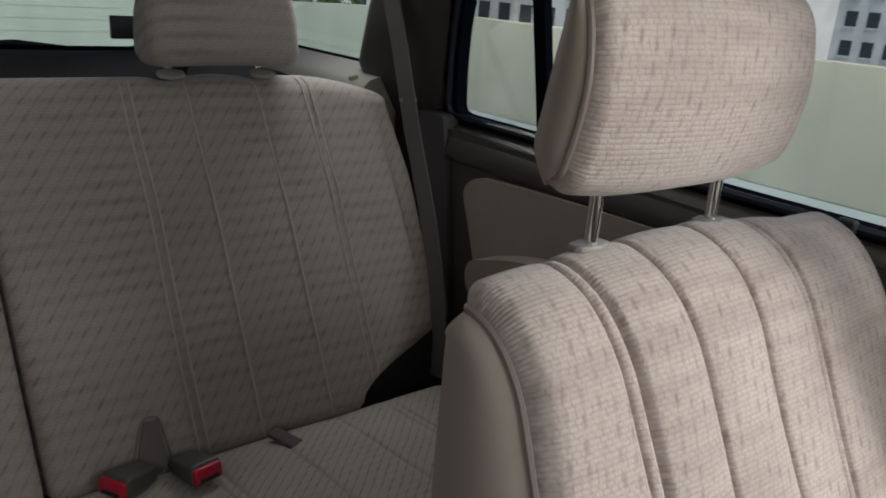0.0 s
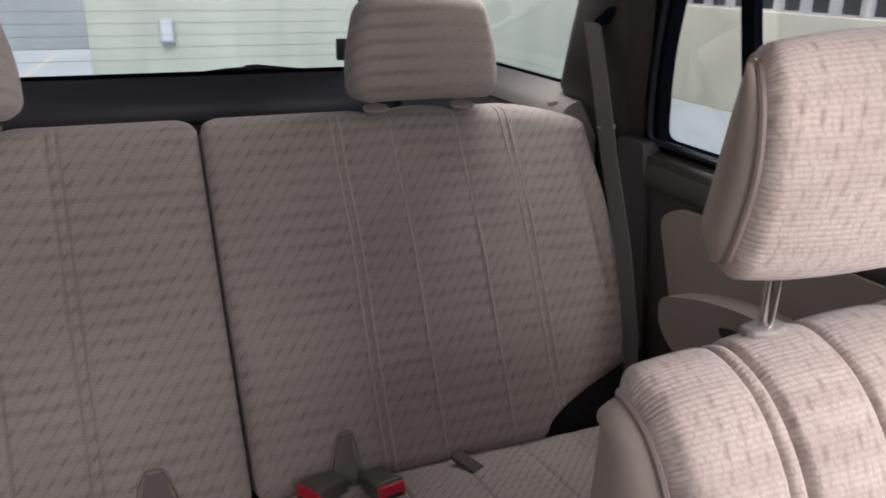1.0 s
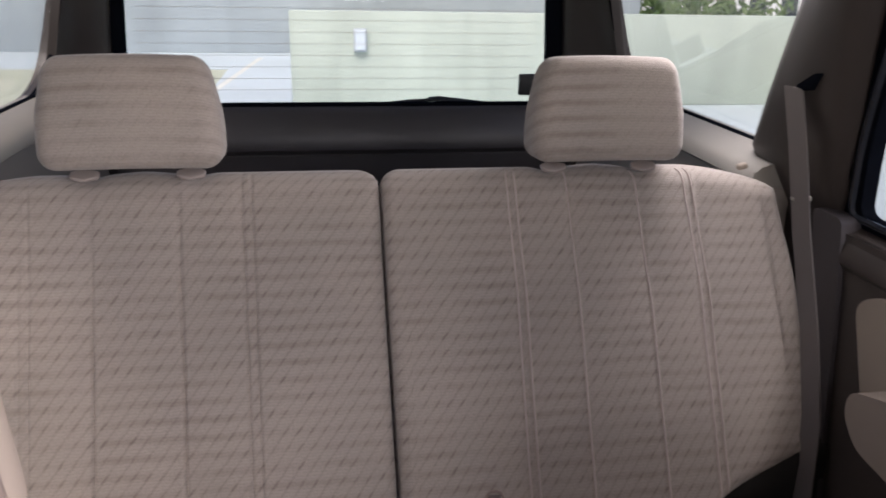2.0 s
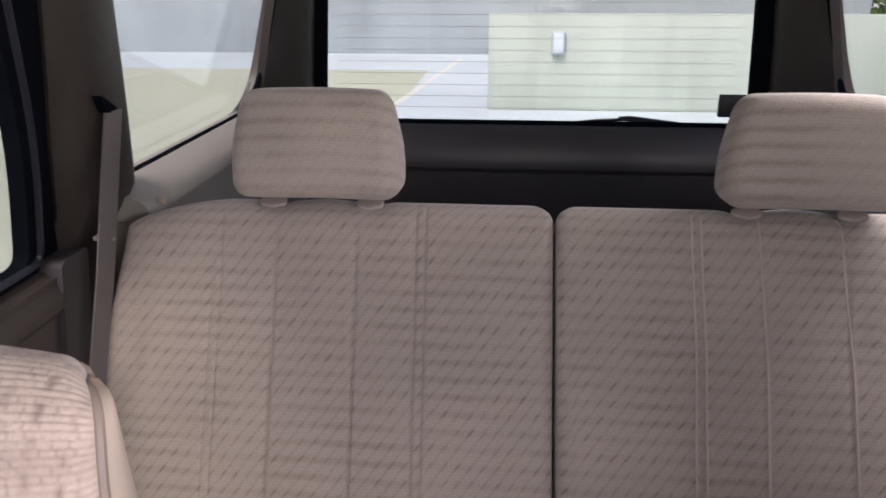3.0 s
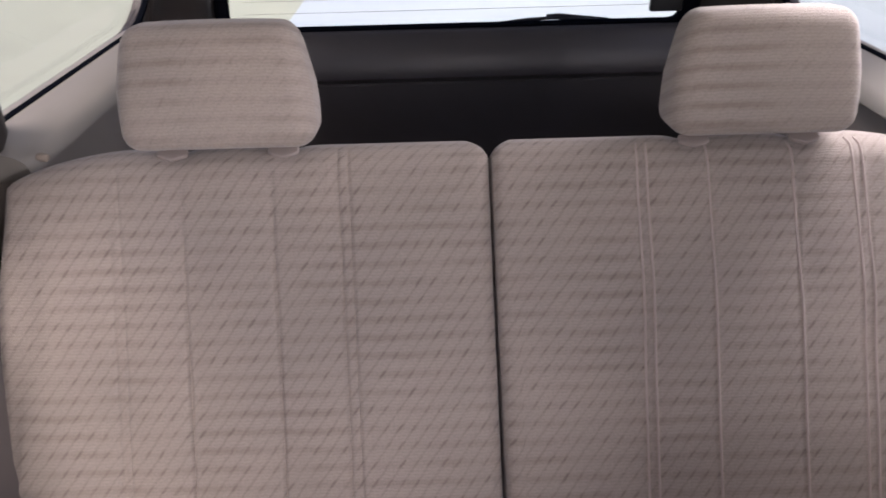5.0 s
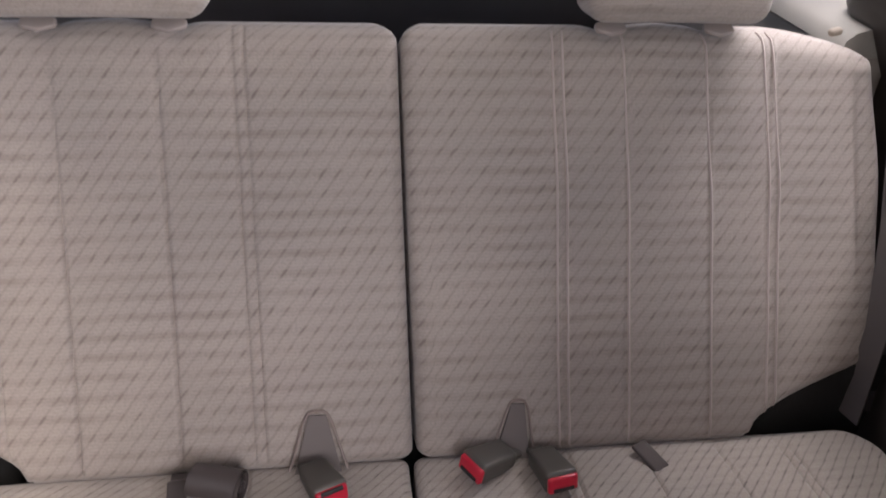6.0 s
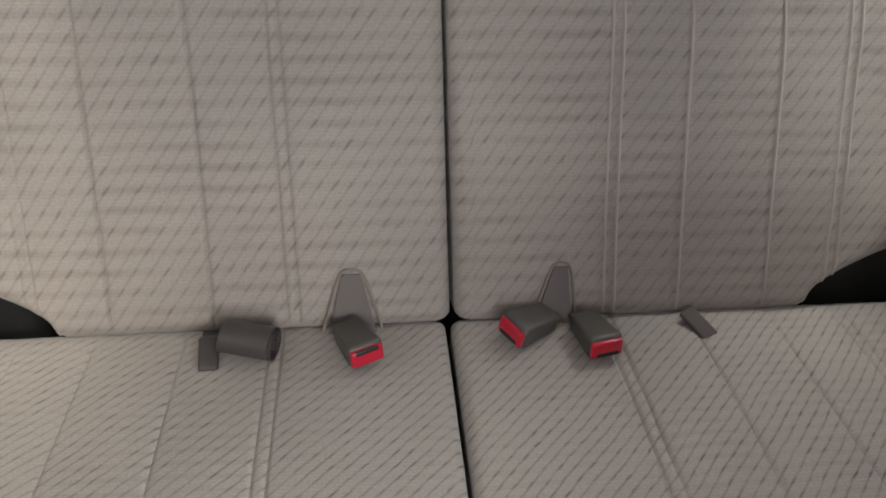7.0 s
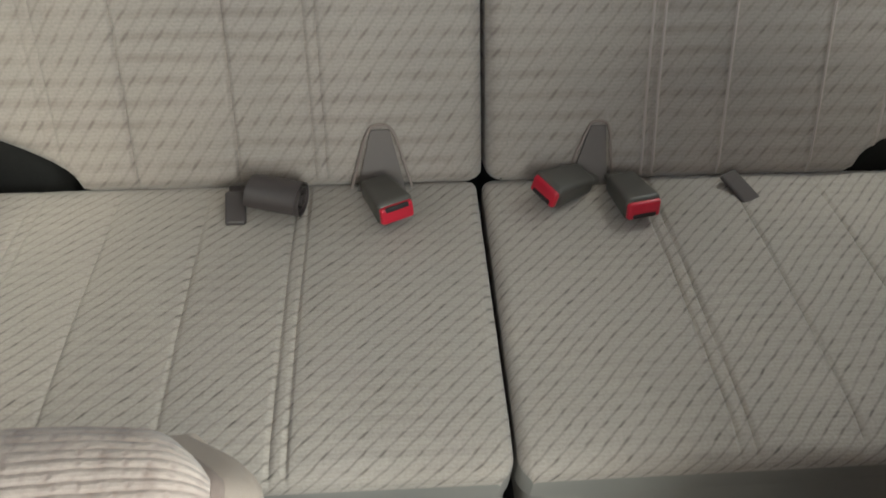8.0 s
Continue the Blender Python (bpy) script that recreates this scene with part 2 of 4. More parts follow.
def glass_material():
    m, nt, b = material("window_glass")
    nt.nodes.remove(b)
    tr = nt.nodes.new("ShaderNodeBsdfTransparent")
    tr.inputs[0].default_value = (0.975, 0.985, 0.98, 1)
    gl = nt.nodes.new("ShaderNodeBsdfGlossy")
    gl.inputs["Roughness"].default_value = 0.02
    fr = nt.nodes.new("ShaderNodeFresnel")
    fr.inputs[0].default_value = 1.45
    mx = nt.nodes.new("ShaderNodeMixShader")
    nt.links.new(math_node(nt, "MULTIPLY", fr.outputs[0], 0.22), mx.inputs[0])
    nt.links.new(tr.outputs[0], mx.inputs[1])
    nt.links.new(gl.outputs[0], mx.inputs[2])
    nt.links.new(mx.outputs[0], nt.nodes["Material Output"].inputs[0])
    return m


M_GLASS = glass_material()


def concrete(name, col, streaks=0.0, scale=0.6, rough=0.85):
    m, nt, b = material(name, rough, 0, 0.3)
    co = nt.nodes.new("ShaderNodeTexCoord").outputs["Object"]
    mp = nt.nodes.new("ShaderNodeMapping")
    mp.inputs["Scale"].default_value = (1.6, 1.6, 0.18)
    nt.links.new(co, mp.inputs[0])
    st = noise_out(nt, 1.6, 4.0, mp.outputs[0])
    br, fi = noise_out(nt, scale, 5.0, co), noise_out(nt, 40.0, 3.0, co)
    c = mix_color(nt, ramp(nt, br, 0.3, 0.7), tuple(v * 0.86 for v in col), tuple(v * 1.1 for v in col))
    c = mix_color(nt, math_node(nt, "MULTIPLY", ramp(nt, st, 0.45, 0.75), streaks), c, tuple(v * 0.55 for v in col))
    c = mix_color(nt, math_node(nt, "MULTIPLY", ramp(nt, fi, 0.45, 0.75), 0.18), c, tuple(v * 0.6 for v in col))
    nt.links.new(c, b.inputs["Base Color"])
    bump(nt, b, fi, 0.5, 0.004)
    return m


M_PARAPET = concrete("parapet_concrete", (0.475, 0.54, 0.475), 0.35)
M_EAST = concrete("cream_painted_concrete", (0.84, 0.80, 0.63), 0.30)
# Deck with the sky's bluish light mixed into its colour.
M_DECK_SKY = concrete("deck_sky_tint", (0.48, 0.555, 0.585), 0.0, 0.3, 0.6)
M_DECK = concrete("deck_concrete", (0.43, 0.46, 0.36), 0.0, 0.25, 0.55)
M_FARWALL = concrete("far_wall_concrete", (0.39, 0.44, 0.46), 0.3)
M_FACADE = concrete("facade_render", (0.80, 0.80, 0.80), 0.15)
M_PANE = plain("dark_pane", (0.05, 0.06, 0.065), 0.1, 30, 0.0, 0.3)
M_SIGN = plain("white_enamel", (0.60, 0.67, 0.71), 0.4, 60, 0.0, 0.04)
M_BOXGREY = plain("box_grey_paint", (0.42, 0.47, 0.5), 0.45, 60, 0.0, 0.05)
M_PIER = concrete("pier_render", (0.62, 0.62, 0.6), 0.15)
M_MARK = plain("road_paint", (0.60, 0.61, 0.56), 0.7, 30, 0.0, 0.12)


def leaf_material():
    m, nt, b = material("leaves", 0.6, 0, 0.3)
    g = nt.nodes.new("ShaderNodeNewGeometry")
    c = mix_color(nt, g.outputs["Random Per Island"], (0.05, 0.10, 0.03), (0.12, 0.18, 0.06))
    nt.links.new(c, b.inputs["Base Color"])
    return m


M_LEAF = leaf_material()
M_BARK = plain("bark", (0.10, 0.075, 0.055), 0.9, 60, 0.004, 0.3)

# ---------------------------------------------------------------- builders


def thing(name, label, category, at=(0, 0, 0), group="", kind=""):
    ob = new(name)
    ob.location = at
    return tagged(ob, label, category, group, kind)


def link_mesh(name, me, mat, parent=None, label="", smooth=True):
    ob = new(name, me)
    me.materials.append(mat)
    if smooth:
        for p in me.polygons:
            p.use_smooth = True
    if parent is not None:
        ob.parent = parent
        if parent.parent is None:
            ob.matrix_parent_inverse = parent.matrix_basis.inverted()
    return tagged(ob, label) if label else ob


def part(name, bm, mat, parent=None, label="", smooth=True):
    """Links a bmesh, given in world places, as one mesh object under its parent."""
    bmesh.ops.recalc_face_normals(bm, faces=bm.faces)
    me = bpy.data.meshes.new(name)
    bm.to_mesh(me)
    bm.free()
    if smooth:
        me.set_sharp_from_angle(angle=radians(40))
    return link_mesh(name, me, mat, parent, label, smooth)


def rounded(size, r, n=5, shape=None, m=None, bm=None):
    """A box with round edges; shape(x, y, z) bends it, m places it."""
    bm = bm or bmesh.new()
    h = [s / 2 for s in size]
    ticks = []
    for k in range(3):
        rr = min(r, h[k] * 0.999)
        arc = [h[k] - rr + rr * math.sin(i / n * math.pi / 2) for i in range(n + 1)]
        mid = max(1, min(8, int((h[k] - rr) / 0.02)))
        inner = [-(h[k] - rr) + 2 * (h[k] - rr) * i / (2 * mid) for i in range(1, 2 * mid)]
        ticks.append([-a for a in reversed(arc)] + inner + arc)
    cache = {}

    def vert(x, y, z):
        key = (round(x, 7), round(y, 7), round(z, 7))
        if key not in cache:
            p = Vector((x, y, z))
            rr = min(r, *h)
            c = Vector([max(-(h[k] - rr), min(h[k] - rr, p[k])) for k in range(3)])
            d = p - c
            if d.length > 1e-9:
                d = Vector([math.copysign(abs(d[k]), p[k]) for k in range(3)])
                p = c + d.normalized() * rr
            q = Vector(shape(*p)) if shape else p
            cache[key] = bm.verts.new(m @ q if m else q)
        return cache[key]

    for k in range(3):
        a, b = (k + 1) % 3, (k + 2) % 3
        for s in (-1, 1):
            for i in range(len(ticks[a]) - 1):
                for j in range(len(ticks[b]) - 1):
                    vs = []
                    for ii, jj in ((i, j), (i + 1, j), (i + 1, j + 1), (i, j + 1)):
                        p = [0, 0, 0]
                        p[k], p[a], p[b] = s * h[k], ticks[a][ii], ticks[b][jj]
                        vs.append(vert(*p))
                    vs = list(dict.fromkeys(vs))
                    if len(vs) > 2:
                        try:
                            bm.faces.new(vs)
                        except ValueError:
                            pass
    return bm


def tube(points, r, n=8, closed=False, bm=None):
    """A round cord along the points."""
    bm = bm or bmesh.new()
    pts = [Vector(p) for p in points]
    rings, side_way = [], None
    for i, p in enumerate(pts):
        a = pts[i - 1] if (i > 0 or closed) else p
        b = pts[(i + 1) % len(pts)] if (i < len(pts) - 1 or closed) else p
        along = (b - a).normalized()
        if side_way is None:
            side_way = along.orthogonal()
        side_way = (side_way - along * side_way.dot(along)).normalized()
        up_way = along.cross(side_way)
        rings.append([bm.verts.new(p + r * (math.cos(2 * math.pi * k / n) * side_way + math.sin(2 * math.pi * k / n) * up_way)) for k in range(n)])
    pairs = list(zip(rings, rings[1:])) + ([(rings[-1], rings[0])] if closed else [])
    for r1, r2 in pairs:
        for k in range(n):
            bm.faces.new((r1[k], r1[(k + 1) % n], r2[(k + 1) % n], r2[k]))
    if not closed:
        bm.faces.new(rings[0][::-1]), bm.faces.new(rings[-1])
    return bm


def ribbon(points, normals, width_dirs, width, thick, bm=None):
    """A flat strap along the points."""
    bm = bm or bmesh.new()
    rings = []
    for p, nrm, wd in zip(points, normals, width_dirs):
        p, nrm, wd = Vector(p), Vector(nrm).normalized() * thick / 2, Vector(wd).normalized() * width / 2
        rings.append([bm.verts.new(p + a * wd + b * nrm) for a, b in ((-1, -1), (1, -1), (1, 1), (-1, 1))])
    for r1, r2 in zip(rings, rings[1:]):
        for k in range(4):
            bm.faces.new((r1[k], r1[(k + 1) % 4], r2[(k + 1) % 4], r2[k]))
    bm.faces.new(rings[0][::-1]), bm.faces.new(rings[-1])
    return bm


def smooth01(x):
    x = np.clip(x, 0, 1)
    return x * x * (3 - 2 * x)


def padded(name, mat, parent, xs0, xs1, lo, hi, place, thick, r_side, r_top, r_low, seams=(), crown=0.0, pleat=0.003, step=0.008, label="", lumps=0.0015, skirt=None, skirt_name="side_panel", skirt_label="", piping=0.0, behind=None, welts=None, bulge=0.010, hold=False):
    """A padded, sewn panel: its face spans x from xs0(h) to xs1(h) and h from lo(x) to hi(x), rounded at its edges; place(x, h, d)
    gives the place at d in front of its plane. seams: (x, depth) of the sewn pleats."""
    a, b = xs0(0.5), xs1(0.5)
    s = list(np.linspace(0, 1, max(6, int((b - a) / step))))
    ends = [(1 - math.cos(k / 8 * math.pi / 2)) * r_side / (b - a) for k in range(9)]
    s += ends + [1 - e for e in ends]
    for x, _ in seams:
        s += [(x - a + o) / (b - a) for o in (-0.006, -0.0035, -0.0018, 0, 0.0018, 0.0035, 0.006)]
    s = np.unique(np.round(np.clip(s, 0, 1), 5))
    s = s[np.concatenate(([True], np.diff(s) > 1e-4))]
    s[-1] = 1.0
    n = 44
    t = list(np.linspace(0, 1, n))
    t += [0.10 * (k / 8) ** 2 for k in range(1, 9)] + [1 - 0.16 * (k / 10) ** 2 for k in range(1, 11)]
    t = np.unique(np.round(t, 5))
    S, T = np.meshgrid(s, t)
    X0, X1 = xs0(T), xs1(T)
    X = X0 + S * (X1 - X0)
    if hold:
        # the sewn middle keeps its width, the edges alone draw in
        m0, m1 = min(x for x, _ in seams) - 0.008, max(x for x, _ in seams) + 0.008
        G = a + S * (b - a)
        X = np.where(G < m0, X0 + (G - a) / (m0 - a) * (m0 - X0), np.where(G > m1, X1 - (b - G) / (b - m1) * (X1 - m1), G))
    L, H = lo(X), hi(X)
    Y = L + T * (H - L)
    q1 = np.clip(1 - np.minimum(X - X0, X1 - X) / r_side, 0, 1)
    q2 = np.maximum(np.clip(1 - (H - Y) / r_top, 0, 1), np.clip(1 - (Y - L) / r_low, 0, 1))
    q2 = np.where(Y - L < r_low, q2, np.clip(1 - (H - Y) / r_top, 0, 1))
    z1 = r_side * (1 - np.sqrt(np.clip(1 - q1 ** 2, 0, 1)))
    rr = np.where((H - Y) < r_top, r_top, r_low)
    z2 = rr * (1 - np.sqrt(np.clip(1 - q2 ** 2, 0, 1)))
    D = -np.sqrt(z1 ** 2 + z2 ** 2)
    D = np.maximum(D, -max(r_side, r_top, r_low))
    inner = (1 - q1) * (1 - q2)
    D += crown * np.sin(np.pi * np.clip(S, 0, 1)) * np.sin(np.pi * np.clip(T * 0.9 + 0.05, 0, 1))
    xs = sorted([a] + [x for x, _ in seams] + [b])
    for x0, x1 in zip(xs, xs[1:]):
        w = x1 - x0
        if w > 0.03:
            f = np.clip((X - x0) / w, 0, 1)
            D += pleat * inner * (1 - 0.6 * smooth01((T - 0.8) / 0.2)) * np.where((X >= x0) & (X <= x1), np.sqrt(np.clip(np.sin(np.pi * f), 0, 1)), 0)
    for x, depth in seams:
        D -= depth * np.sqrt(inner) * np.exp(-((X - x) / 0.0022) ** 2)
        if depth < 0:
            D += depth * np.sqrt(inner) * np.exp(-((X - x + 0.0055) / 0.003) ** 2)
    seed = random.random() * 50
    for k in range(3):
        D += lumps / (k + 1) * np.sin(X * (17 + 13 * k) + seed + k * 2) * np.sin(Y * (14 + 11 * k) + seed * 1.7 + k) * inner
    ny, nx = X.shape
    verts = [place(X[j, i], Y[j, i], D[j, i]) for j in range(ny) for i in range(nx)]
    ring = [(0, i) for i in range(nx)] + [(j, nx - 1) for j in range(1, ny)] + [(ny - 1, i) for i in range(nx - 2, -1, -1)] + [(j, 0) for j in range(ny - 2, 0, -1)]
    faces = [(j * nx + i, j * nx + i + 1, (j + 1) * nx + i + 1, (j + 1) * nx + i) for j in range(ny - 1) for i in range(nx - 1)]
    m = len(ring)
    rim = [verts[j * nx + i] for j, i in ring]
    if behind is None:
        rear = [place(X[j, i], Y[j, i], min(D[j, i] - 0.004, -thick)) for j, i in ring]
    else:
        rear = [behind(X[j, i], Y[j, i]) for j, i in ring]
    coords = [(X[j, i], Y[j, i] + math.copysign(z2[j, i] * 0.8, T[j, i] - 0.5)) for j in range(ny) for i in range(nx)]
    back = [tuple(range(m, 2 * m))]
    walls = [(k, m + k, m + (k + 1) % m, (k + 1) % m) for k in range(m)]
    if skirt is None:
        base = len(verts)
        verts = verts + rim + rear
        coords = coords + [(X[j, i] + 0.01, Y[j, i] + 0.03) for j, i in ring] * 2
        faces = faces + [tuple(base + v for v in f) for f in walls + back]
    else:
        mid = (a + b) / 2
        rings, loops = [rim], []
        for f in (0.12, 0.28, 0.46, 0.64, 0.80, 0.92, 1.0):
            row_ = []
            for p, q, tt in zip(rim, rear, (t[j] for j, i in ring)):
                p, q = Vector(p), Vector(q)
                e = min(1.0, max(0.0, (abs(p.x - mid) / ((b - a) / 2) - 0.55) / 0.4)) * min(1.0, (1 - tt) / 0.10) * min(1.0, 0.3 + tt / 0.2)
                w = p.lerp(q, f)
                w.x += math.copysign(bulge * e * e * (3 - 2 * e), p.x - mid) * math.sin(math.pi * f ** 0.8)
                row_.append(tuple(w))
            rings.append(row_)
        for r in range(len(rings) - 1):
            loops += [(r * m + k, (r + 1) * m + k, (r + 1) * m + (k + 1) % m, r * m + (k + 1) % m) for k in range(m)]
        me = bpy.data.meshes.new(skirt_name)
        me.from_pydata([p for row_ in rings for p in row_], [], loops + [tuple(range((len(rings) - 1) * m, len(rings) * m))])
        tidy(me, 50)
        link_mesh(skirt_name, me, skirt, parent, skirt_label)
    if piping:
        path = [rim[k] for k in range(m) if ring[k][0] > 0]
        path = [path[0]] + [p for q, p in zip(path, path[1:]) if (Vector(p) - Vector(q)).length > 0.0012]
        part("piping", tube(path, piping, 8), M_PIPE, parent, "beige piping along the edge")
    if welts:
        for x, _ in seams:
            i = int(np.argmin(np.abs(X[ny // 2] - x)))
            line = [Vector(verts[j * nx + i]) for j in range(3, ny - 3)]
            part("welt", tube(line[::2], 0.0018, 5), welts, parent, "thin pale sewn welt")
    me = bpy.data.meshes.new(name)
    me.from_pydata(verts, [], faces)
    uv = me.uv_layers.new(name="cloth")
    for lp in me.loops:
        uv.data[lp.index].uv = coords[lp.vertex_index]
    tidy(me, 60)
    return link_mesh(name, me, mat, parent, label)


def tidy(me, angle):
    """Turns all faces outwards and marks the sharp edges."""
    bm = bmesh.new()
    bm.from_mesh(me)
    bmesh.ops.remove_doubles(bm, verts=bm.verts, dist=1e-5)
    bmesh.ops.recalc_face_normals(bm, faces=bm.faces)
    bm.to_mesh(me)
    bm.free()
    me.set_sharp_from_angle(angle=radians(angle))


def cloth_uv(ob, ax=(0, 2)):
    """Gives a mesh cloth coordinates in metres."""
    me = ob.data
    uv = me.uv_layers.new(name="cloth")
    for lp in me.loops:
        co = me.vertices[lp.vertex_index].co
        uv.data[lp.index].uv = (co[ax[0]], co[ax[1]] + 0.5 * co[1])
    return ob


def slab(poly, thick, put, bm=None):
    """A plate cut to the outline poly (a, b); put(a, b, d) gives the place at depth d."""
    bm = bm or bmesh.new()
    f = [bm.verts.new(put(a, b, 0)) for a, b in poly]
    k = [bm.verts.new(put(a, b, thick)) for a, b in poly]
    bm.faces.new(f), bm.faces.new(k[::-1])
    for i in range(len(poly)):
        j = (i + 1) % len(poly)
        bm.faces.new((f[i], k[i], k[j], f[j]))
    return bm


def rounded_poly(pts, radii, n=6):
    """An outline with its corners rounded."""
    out = []
    m = len(pts)
    for i in range(m):
        p, a, b = Vector(pts[i]), Vector(pts[i - 1]), Vector(pts[(i + 1) % m])
        r = radii[i] if isinstance(radii, (list, tuple)) else radii
        if r <= 0:
            out.append(tuple(p))
            continue
        d1, d2 = (a - p).normalized(), (b - p).normalized()
        r = min(r, (a - p).length * 0.49, (b - p).length * 0.49)
        p1, p2 = p + d1 * r, p + d2 * r
        for k in range(n + 1):
            t = k / n
            out.append(tuple((1 - t) ** 2 * p1 + 2 * t * (1 - t) * p + t * t * p2))
    return out


def frame_plate(outer, inner, thick, put, bm=None):
    """A plate with a hole: two outlines with the same number of points."""
    bm = bm or bmesh.new()
    n = len(outer)
    v = [[bm.verts.new(put(a, b, d)) for a, b in ring] for ring in (outer, inner) for d in (0, thick)]
    for k in range(n):
        j = (k + 1) % n
        bm.faces.new((v[0][k], v[0][j], v[2][j], v[2][k]))
        bm.faces.new((v[1][k], v[3][k], v[3][j], v[1][j]))
        bm.faces.new((v[0][k], v[1][k], v[1][j], v[0][j]))
        bm.faces.new((v[2][k], v[2][j], v[3][j], v[3][k]))
    return bm


# ---------------------------------------------------------------- the deck outside
WALL_Y, WALL_X, FAR_Y, TOP = 9.4, 6.8, 16.2, 1.205


def box_bm(x0, x1, y0, y1, z0, z1, bevel=0.0):
    bm = bmesh.new()
    bmesh.ops.create_cube(bm, size=1, matrix=Matrix.Translation(((x0 + x1) / 2, (y0 + y1) / 2, (z0 + z1) / 2)) @ Matrix.Diagonal((x1 - x0, y1 - y0, z1 - z0, 1)))
    if bevel:
        bmesh.ops.bevel(bm, geom=bm.edges[:], offset=bevel, segments=2, affect="EDGES", profile=0.5)
    return bm


bm = bmesh.new()
bmesh.ops.create_grid(bm, x_segments=24, y_segments=24, size=900, matrix=Matrix.Translation((0, 0, -8)))
tagged(part("ground", bm, M_FARWALL), "grey street level far below the deck", "ground", kind="structure")
tagged(part("pavement", box_bm(-40, WALL_X + 0.2, -30, FAR_Y + 0.3, -0.4, 0), M_DECK), "pale worn concrete deck of an open car park", "car park deck", kind="structure")
# Thin slabs that carry the bluish sky tint over the deck.
tagged(part("pavement_bay", box_bm(-1.62, WALL_X - 0.003, -6, WALL_Y - 0.003, 0.0, 0.004), M_DECK_SKY), "bluish white bay strip along the walls, sky tint put into its colour", "car park deck", kind="structure")
tagged(part("pavement_lane", box_bm(-1.62, -0.414, WALL_Y, FAR_Y - 0.003, 0.0, 0.004), M_DECK_SKY), "bluish white lane strip beside the parapet, sky tint put into its colour", "car park deck", kind="structure")
tagged(part("pavement_strip", box_bm(-40, -1.623, 13.4, FAR_Y - 0.003, 0.0, 0.004), M_DECK_SKY), "bluish white strip along the far wall, sky tint put into its colour", "car park deck", kind="structure")
tagged(part("wall_north", box_bm(-0.41, WALL_X + 0.2, WALL_Y, WALL_Y + 0.2, 0.004, TOP, 0.012), M_PARAPET), "low cream concrete parapet wall with rain stains", "wall", kind="structure")
tagged(part("wall_east", box_bm(WALL_X, WALL_X + 0.2, -30, WALL_Y - 0.003, 0.004, TOP, 0.012), M_EAST), "low cream concrete parapet wall beside the car", "wall", kind="structure")
tagged(part("wall_far", box_bm(-40, WALL_X + 0.2, FAR_Y, FAR_Y + 0.3, 0.004, 3.6, 0.012), M_FARWALL), "grey concrete wall across the ramp", "wall", kind="structure")


# ---------------------------------------------------------------- the car's shell


def xin(z):
    """Half width of the cabin at height z."""
    return 0.69 - max(0.0, z - 1.40) * 0.22


def side(sgn, off=0.0):
    return lambda y, z, d: (sgn * (xin(z) + off + d), y, z)


bm = box_bm(-0.74, 0.74, -1.75, 1.16, 0.52, 0.56)
tagged(part("floor", bm, M_DARK), "dark carpeted car floor", "floor", kind="structure")
bm = slab([(-1.28, 1.955), (-0.9, 1.985), (0.9, 1.985), (1.16, 1.95), (1.16, 1.91), (0.9, 1.93), (-0.9, 1.93), (-1.28, 1.90)], 1.28, lambda y, z, d: (-0.64 + d, y, z))
tagged(part("ceiling", bm, M_ROOF), "beige cloth headliner of the car", "ceiling", kind="structure")

